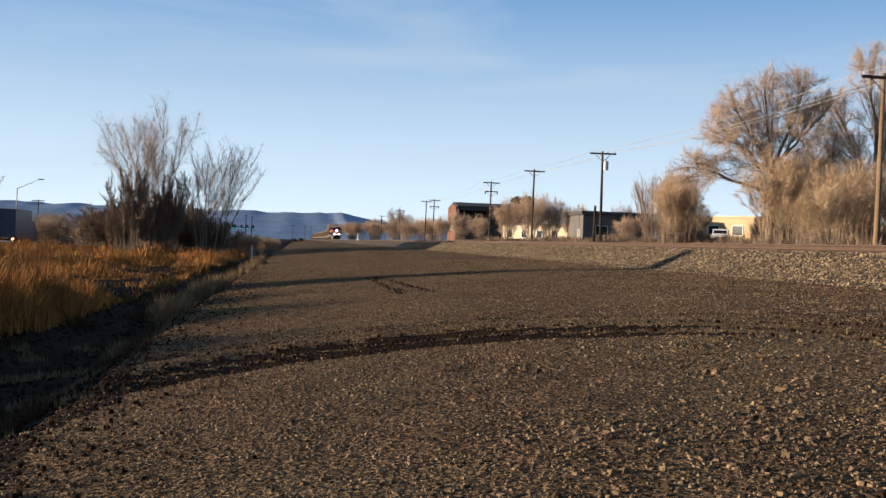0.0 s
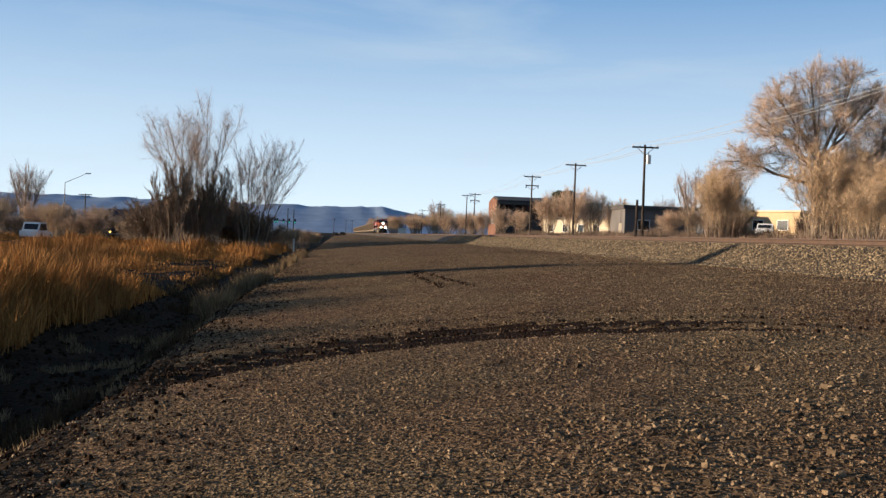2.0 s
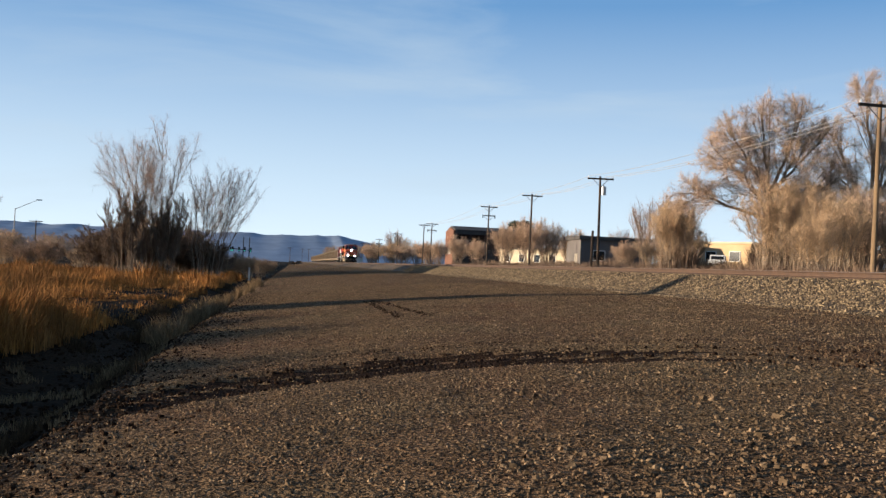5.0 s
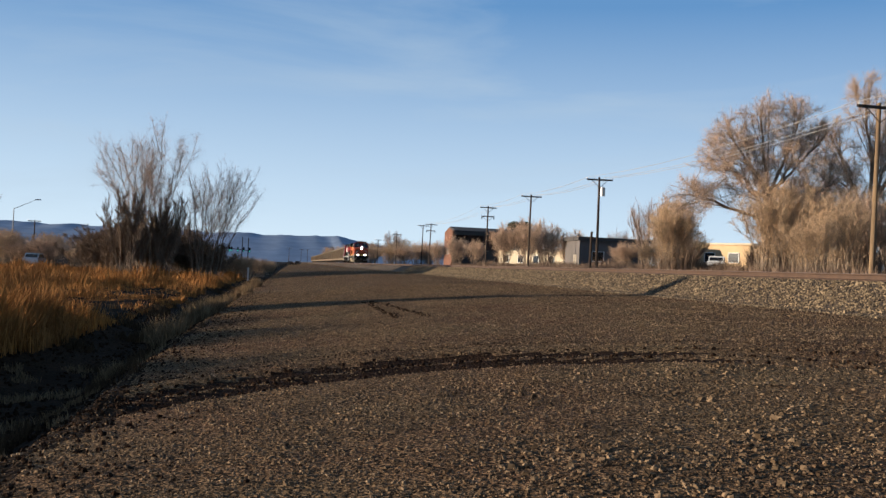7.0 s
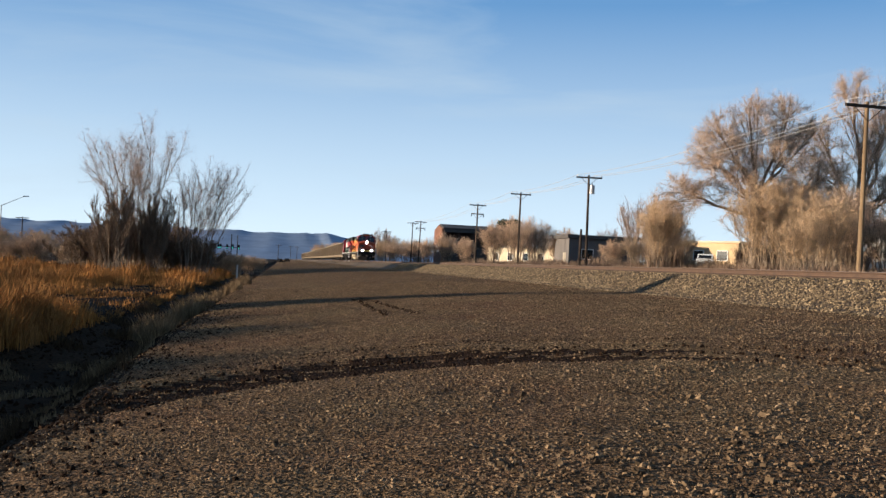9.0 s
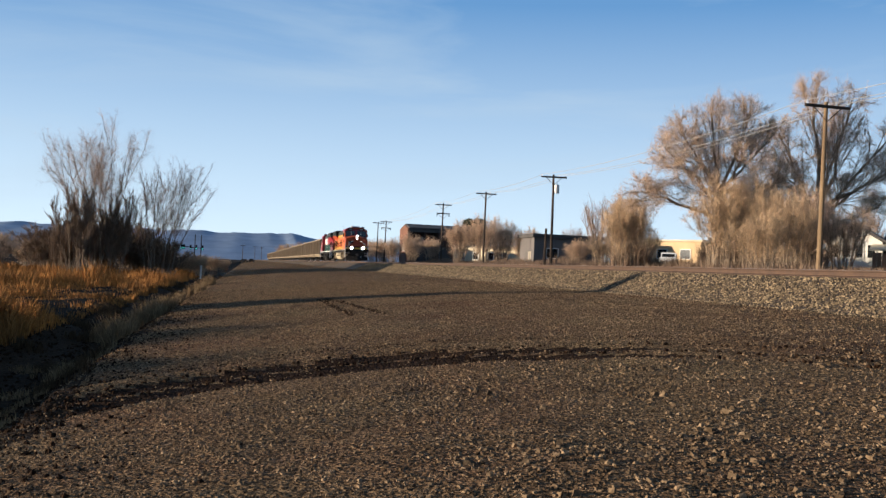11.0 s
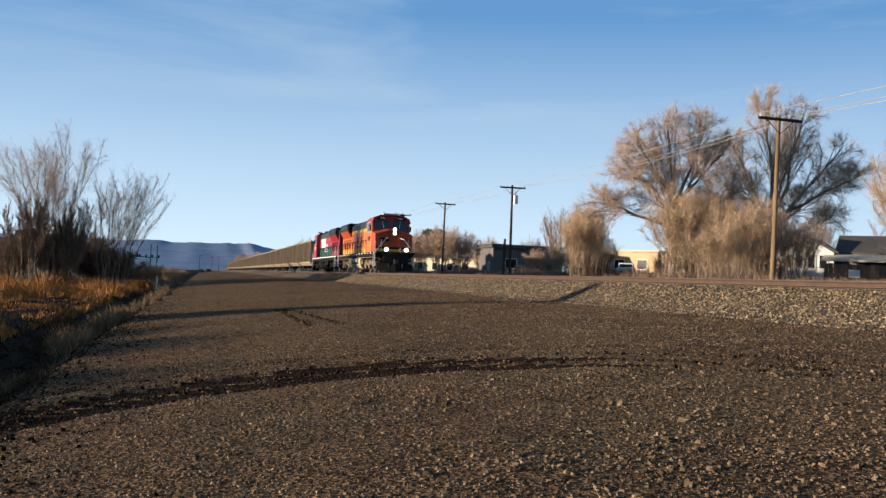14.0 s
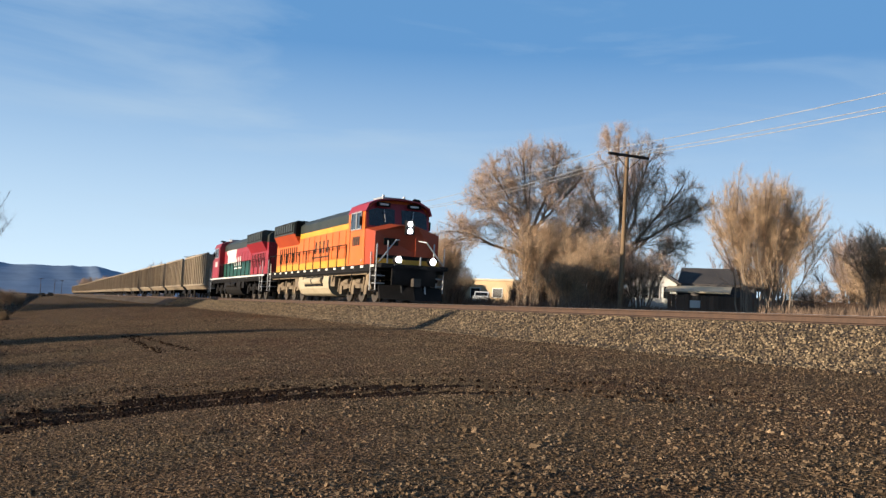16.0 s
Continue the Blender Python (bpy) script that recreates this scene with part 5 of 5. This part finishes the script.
    for s in (-1, 1):
        for yy, sgn in ((0.6, 1), (21.6, -1)):
            ladder = part("step_well", B(s * 1.28 - 0.2, s * 1.28 + 0.2, min(yy, yy + sgn * 0.75), max(yy, yy + sgn * 0.75), 0.45, 0.52), M["black"], e)
            for z in (0.78, 1.1):
                part("step", B(s * 1.3 - 0.18, s * 1.3 + 0.18, min(yy, yy + sgn * 0.7), max(yy, yy + sgn * 0.7), z, z + 0.04), M["galv"], ladder)
            for k in (0.0, 0.75):
                part("grab_rail", rod(bmesh.new(), (s * 1.53, yy + sgn * k, 0.5), (s * 1.53, yy + sgn * k, 2.15 + 0.3 * (k == 0)), 0.028, sides=6), M["galv"], ladder, "pale grab rail")
        part("stair_rail", rod(bmesh.new(), (s * 1.45, 0.5, 1.7), (s * 0.7, 0.62, 2.65), 0.03, sides=6), M["galv"], e, "pale sloping hand rail")
        part("stair_rail", rod(bmesh.new(), (s * 0.7, 0.62, 2.65), (s * 0.45, 0.9, 2.7), 0.03, sides=6), M["galv"], e)
        part("end_post", rod(bmesh.new(), (s * 1.05, 0.6, 1.62), (s * 1.05, 0.6, 2.6), 0.03, sides=6), M["galv"], e)
        part("end_post", rod(bmesh.new(), (s * 0.45, 0.6, 1.62), (s * 0.45, 0.6, 2.0), 0.03, sides=6), M["galv"], e)
        # walkway rails along the hood
        walkway = part("walkway_rail", rod(bmesh.new(), (s * 1.48, 5.2, 2.62), (s * 1.48, 21.4, 2.62), 0.022, sides=6), c["rail"], e)
        for i in range(12):
            yy = 5.2 + i * 1.47
            part("stanchion", rod(bmesh.new(), (s * 1.48, yy, 1.62), (s * 1.48, yy, 2.62), 0.025, sides=6), c["rail"], walkway)
    # hood in painted bands
    for ya, yb, low, mid, top in c["bands"]:
        for za, zb, m in ((1.62, c["split"], low), (c["split"], 3.45, mid), (3.45, 3.72, top)):
            part("hood_panel", B(-1.12, 1.12, ya, yb - 0.015, za, zb - 0.006), m, e, bevel=0.015)
        roof_line = [(-1.12, 3.72), (1.12, 3.72), (1.12, 4.15), (0.85, 4.42), (-0.85, 4.42), (-1.12, 4.15)]
        part("hood_roof", prism(bmesh.new(), roof_line, ya, yb - 0.015), c["roof"], e, bevel=0.02)
    for i in range(9):
        yy = 5.4 + i * 1.15
        for s in (-1, 1):
            door = part("hood_door", B(min(s * 1.12, s * 1.145), max(s * 1.12, s * 1.145), yy, yy + 1.05, c["split"] + 0.05, 3.38), c["doors"](yy), e, bevel=0.01)
            part("latch", B(min(s * 1.145, s * 1.17), max(s * 1.145, s * 1.17), yy + 0.9, yy + 0.95, 2.5, 2.7), M["black"], door)
    for k, yy in enumerate((7.0, 9.4, 12.0)):
        part("roof_hatch", B(-0.6, 0.6, yy, yy + 1.3, 4.42, 4.48 + 0.04 * (k % 2)), c["roof"], e, bevel=0.03)
    part("exhaust_stack", B(-0.3, 0.3, 10.9, 11.6, 4.42, 4.6), M["black"], e, bevel=0.03)
    # radiator wings at the rear
    part("wing_underside", prism(bmesh.new(), [(-1.13, 3.15), (1.13, 3.15), (1.48, 3.745), (-1.48, 3.745)], 15.55, 20.65), c["under"], e, bevel=0.02)
    wing = [(1.5, 3.75), (1.5, 4.40), (1.3, 4.50), (-1.3, 4.50), (-1.5, 4.40), (-1.5, 3.75)]
    rad = part("radiator_wing", prism(bmesh.new(), wing, 15.6, 20.6), c["wing"], e, bevel=0.03)
    for s in (-1, 1):
        part("radiator_grille", B(min(s * 1.5, s * 1.52), max(s * 1.5, s * 1.52), 15.8, 20.4, 3.85, 4.4), M["black"], rad)
        for i in range(8):
            part("louvre", B(min(s * 1.52, s * 1.54), max(s * 1.52, s * 1.54), 15.9 + i * 0.57, 16.3 + i * 0.57, 3.9, 4.36), c["roof"], rad)
    part("wing_end", B(-1.4, 1.4, 15.52, 15.6, 3.6, 4.42), M["black"], rad)
    for s in (-1, 1):
        for i in range(9):
            yy = 16.1 + i * 0.5
            part("intake_slot", B(min(s * 1.12, s * 1.14), max(s * 1.12, s * 1.14), yy, yy + 0.16, 2.15, 3.05), M["black"], e)
        for i in range(7):
            yy = 1.2 + i * 2.9
            part("hose_bracket", rod(bmesh.new(), (s * 1.46, yy, 1.32), (s * 1.40, yy + 0.5, 0.95), 0.035, sides=6), M["black"], e)
        part("cable_tray", rod(bmesh.new(), (s * 1.44, 1.6, 1.27), (s * 1.44, 20.8, 1.27), 0.045, sides=6), M["black"], e)
        part("sand_box", B(s * 1.3 - 0.12, s * 1.3 + 0.12, 0.95, 1.5, 0.95, 1.3), M["black"], e, bevel=0.03)
        part("cab_door_seam", B(min(s * 1.53, s * 1.54), max(s * 1.53, s * 1.54), 4.55, 4.58, 1.7, 3.8), M["black"], cabin)
        part("cab_step_light", B(min(s * 1.53, s * 1.55), max(s * 1.53, s * 1.55), 2.6, 2.75, 1.75, 1.85), M["galv"], cabin)
    # lettering stands as plain bars
    for s in (-1, 1):
        xs = sorted((s * 1.146, s * 1.158))
        for i in range(4):
            part("lettering_bar", B(xs[0], xs[1], 9.5 + i * 0.75, 9.74 + i * 0.75, 2.45, 3.1), c["letters"], e, "dark painted lettering bar")
        part("lettering_underline", B(xs[0], xs[1], 9.3, 12.6, 2.22, 2.3), c["letters"], e)
        for i in range(4):
            part("number_bar", B(min(s * 1.54, s * 1.535), max(s * 1.55, s * 1.535), 3.1 + i * 0.28, 3.3 + i * 0.28, 2.5, 2.9), c["letters"], cabin)
    # tank and running gear
    tank = part("fuel_tank", prism(bmesh.new(), [(-1.42, 1.3), (-1.47, 0.95), (-1.42, 0.62), (-1.25, 0.36), (-1.0, 0.27), (1.0, 0.27), (1.25, 0.36), (1.42, 0.62), (1.47, 0.95), (1.42, 1.3)], 8.0, 14.0), dusty[0], e, bevel=0.06)
    for s in (-1, 1):
        part("tank_recess", B(min(s * 1.41, s * 1.46), max(s * 1.41, s * 1.46), 9.0, 12.6, 0.72, 1.22), M["black"], tank)
        for ya in (9.1, 10.9):
            part("air_reservoir", rod(bmesh.new(), (s * 1.45, ya, 1.0), (s * 1.45, ya + 1.6, 1.0), 0.17, sides=12), dusty[0], tank, bevel=0.03)
        for ya, yb, za, zb in ((7.1, 7.8, 0.7, 1.3), (14.2, 15.0, 0.75, 1.3), (1.9, 2.3, 0.9, 1.3)):
            part("equipment_box", B(s * 1.25 - 0.15, s * 1.25 + 0.15, ya, yb, za, zb), dusty[1], e, bevel=0.03)
        part("pipe", rod(bmesh.new(), (s * 1.42, 2.0, 1.22), (s * 1.42, 8.0, 1.22), 0.04, sides=6), dusty[1], e)
        part("pipe", rod(bmesh.new(), (s * 1.42, 14.0, 1.22), (s * 1.42, 20.5, 1.22), 0.04, sides=6), dusty[1], e)
    truck_set(e, 4.7, dusty[1])
    truck_set(e, 17.6, dusty[1])
    return e


def hopper_car():
    """A high-sided coal gondola, 16.1 m over couplers, its leading end at y = 0."""
    e = tagged(new("coal_gondola"), "dusty tan high-sided coal gondola with vertical ribs", "freight car", "coal cars of the train")
    side = [(-1.52, 1.15), (-1.2, 0.75), (1.2, 0.75), (1.52, 1.15), (1.52, 3.75), (1.42, 3.75), (1.42, 1.3), (-1.42, 1.3), (-1.42, 3.75), (-1.52, 3.75)]
    part("body", prism(bmesh.new(), side, 0.95, 15.15), M["car_tan"], e)
    for y in (0.96, 15.03):
        part("end_wall", B(-1.42, 1.42, y, y + 0.1, 1.3, 3.75), M["car_tan"], e)
    for s in (-1, 1):
        part("top_chord", B(s * 1.5 - 0.08, s * 1.5 + 0.08, 0.9, 15.2, 3.72, 3.88), M["car_tan"], e, bevel=0.02)
        part("side_sill", B(s * 1.5 - 0.07, s * 1.5 + 0.07, 0.9, 15.2, 1.05, 1.22), M["car_tan"], e)
        for i in range(13):
            y = 1.0 + i * 1.165
            part("rib", B(min(s * 1.52, s * 1.62), max(s * 1.52, s * 1.62), y, y + 0.12, 1.2, 3.74), M["car_tan"], e)
    part("load", prism(bmesh.new(), [(-1.41, 1.4), (1.41, 1.4), (1.41, 3.5), (0.6, 3.95), (-0.6, 3.95), (-1.41, 3.5)], 1.1, 15.0), M["coal"], e, "heaped black coal")
    for y in (2.0, 14.1):
        t = part("truck", B(-0.9, 0.9, y - 0.3, y + 0.3, 0.5, 0.75), M["black"], e)
        for s in (-1, 1):
            part("side_frame", prism(bmesh.new(), [(y - 1.2, 0.38), (y - 0.9, 0.72), (y + 0.9, 0.72), (y + 1.2, 0.38), (y + 0.5, 0.3), (y - 0.5, 0.3)], s * 1.0 - 0.08, s * 1.0 + 0.08, "x"), M["black"], t)
            for k in (-0.89, 0.89):
                part("wheel", rod(bmesh.new(), (s * 0.72 - 0.06, y + k, 0.46), (s * 0.72 + 0.06, y + k, 0.46), 0.46, sides=18), M["steel"], t)
    for y in (0.0, 15.6):
        part("coupler", B(-0.12, 0.12, y, y + 0.6, 0.75, 1.0), M["black"], e)
    return e


def make_train():
    # front and under take the orange with shade in its colour
    orange = {"stripe": M["yellow"], "under": M["orange_red"], "dash": 0.42, "split": 2.05, "front": M["orange_red"], "cab": M["orange"], "cab_roof": M["red"], "roof": M["dark_green"], "wing": M["dark_green"], "rail": M["black"], "letters": M["brick_dark"],
              "bands": [(4.9, 10.0, M["yellow"], M["orange"], M["yellow"]), (10.0, 15.6, M["yellow"], M["orange"], M["yellow"]), (15.6, 21.2, M["yellow"], M["orange"], M["orange"])],
              "doors": lambda y: M["orange"]}
    lead = locomotive("lead_locomotive", "orange and yellow diesel locomotive with lit headlights and dark roof", orange, True, (M["tank"], M["grime"]))
    crimson = {"stripe": M["white_paint"], "under": M["red"], "dash": 1.38, "split": 2.7, "front": M["red"], "cab": M["red"], "cab_roof": M["red"], "roof": M["dark_green"], "wing": M["dark_green"], "rail": M["black"], "letters": M["white_paint"],
               "bands": [(4.9, 5.9, M["green"], M["red"], M["red"]), (5.9, 9.9, M["green"], M["white_paint"], M["white_paint"]), (9.9, 15.6, M["green"], M["red"], M["red"]), (15.6, 21.2, M["red"], M["red"], M["red"])],
               "doors": lambda y: M["white_paint"] if 5.9 < y < 9.2 else M["red"]}
    second = locomotive("second_locomotive", "crimson, white and green diesel locomotive coupled cab rearward", crimson, False, (M["black"], M["black"]))
    car = hopper_car()
    cars = [car] + [copy_thing(car, Matrix.Identity(4)) for _ in range(27)]
    return lead, second, cars


lead, second, cars = make_train()
make_track()


def nose_at(t):
    """Where the lead locomotive's front is along the track: it slows a little on the way."""
    return 346.5 - 21.82 * t + 0.1554 * t * t


def motions():
    times = [0, 1, 2, 3, 4, 5, 6, 7, 8, 9, 10, 11, 12, 13, 14, 15, 16]
    walk(lead, [(t, pose(TRACK_X, nose_at(t), RAIL_Z)) for t in times])
    walk(second, [(t, pose(TRACK_X, nose_at(t) + 44.9, RAIL_Z, 0, 0, 180)) for t in times])
    for thing, y0, speed in ((truck, 108.0, 15.2), (suv, 67.0, 16.0), (silver, 6.0, 16.0)):
        walk(thing, [(t, pose(-30, y0 + speed * t, -0.6, 0, 0, 90)) for t in (0, 8, 16)])
    for i, c in enumerate(cars):
        walk(c, [(t, pose(TRACK_X, nose_at(t) + 45.2 + 16.2 * i, RAIL_Z)) for t in times])


motions()
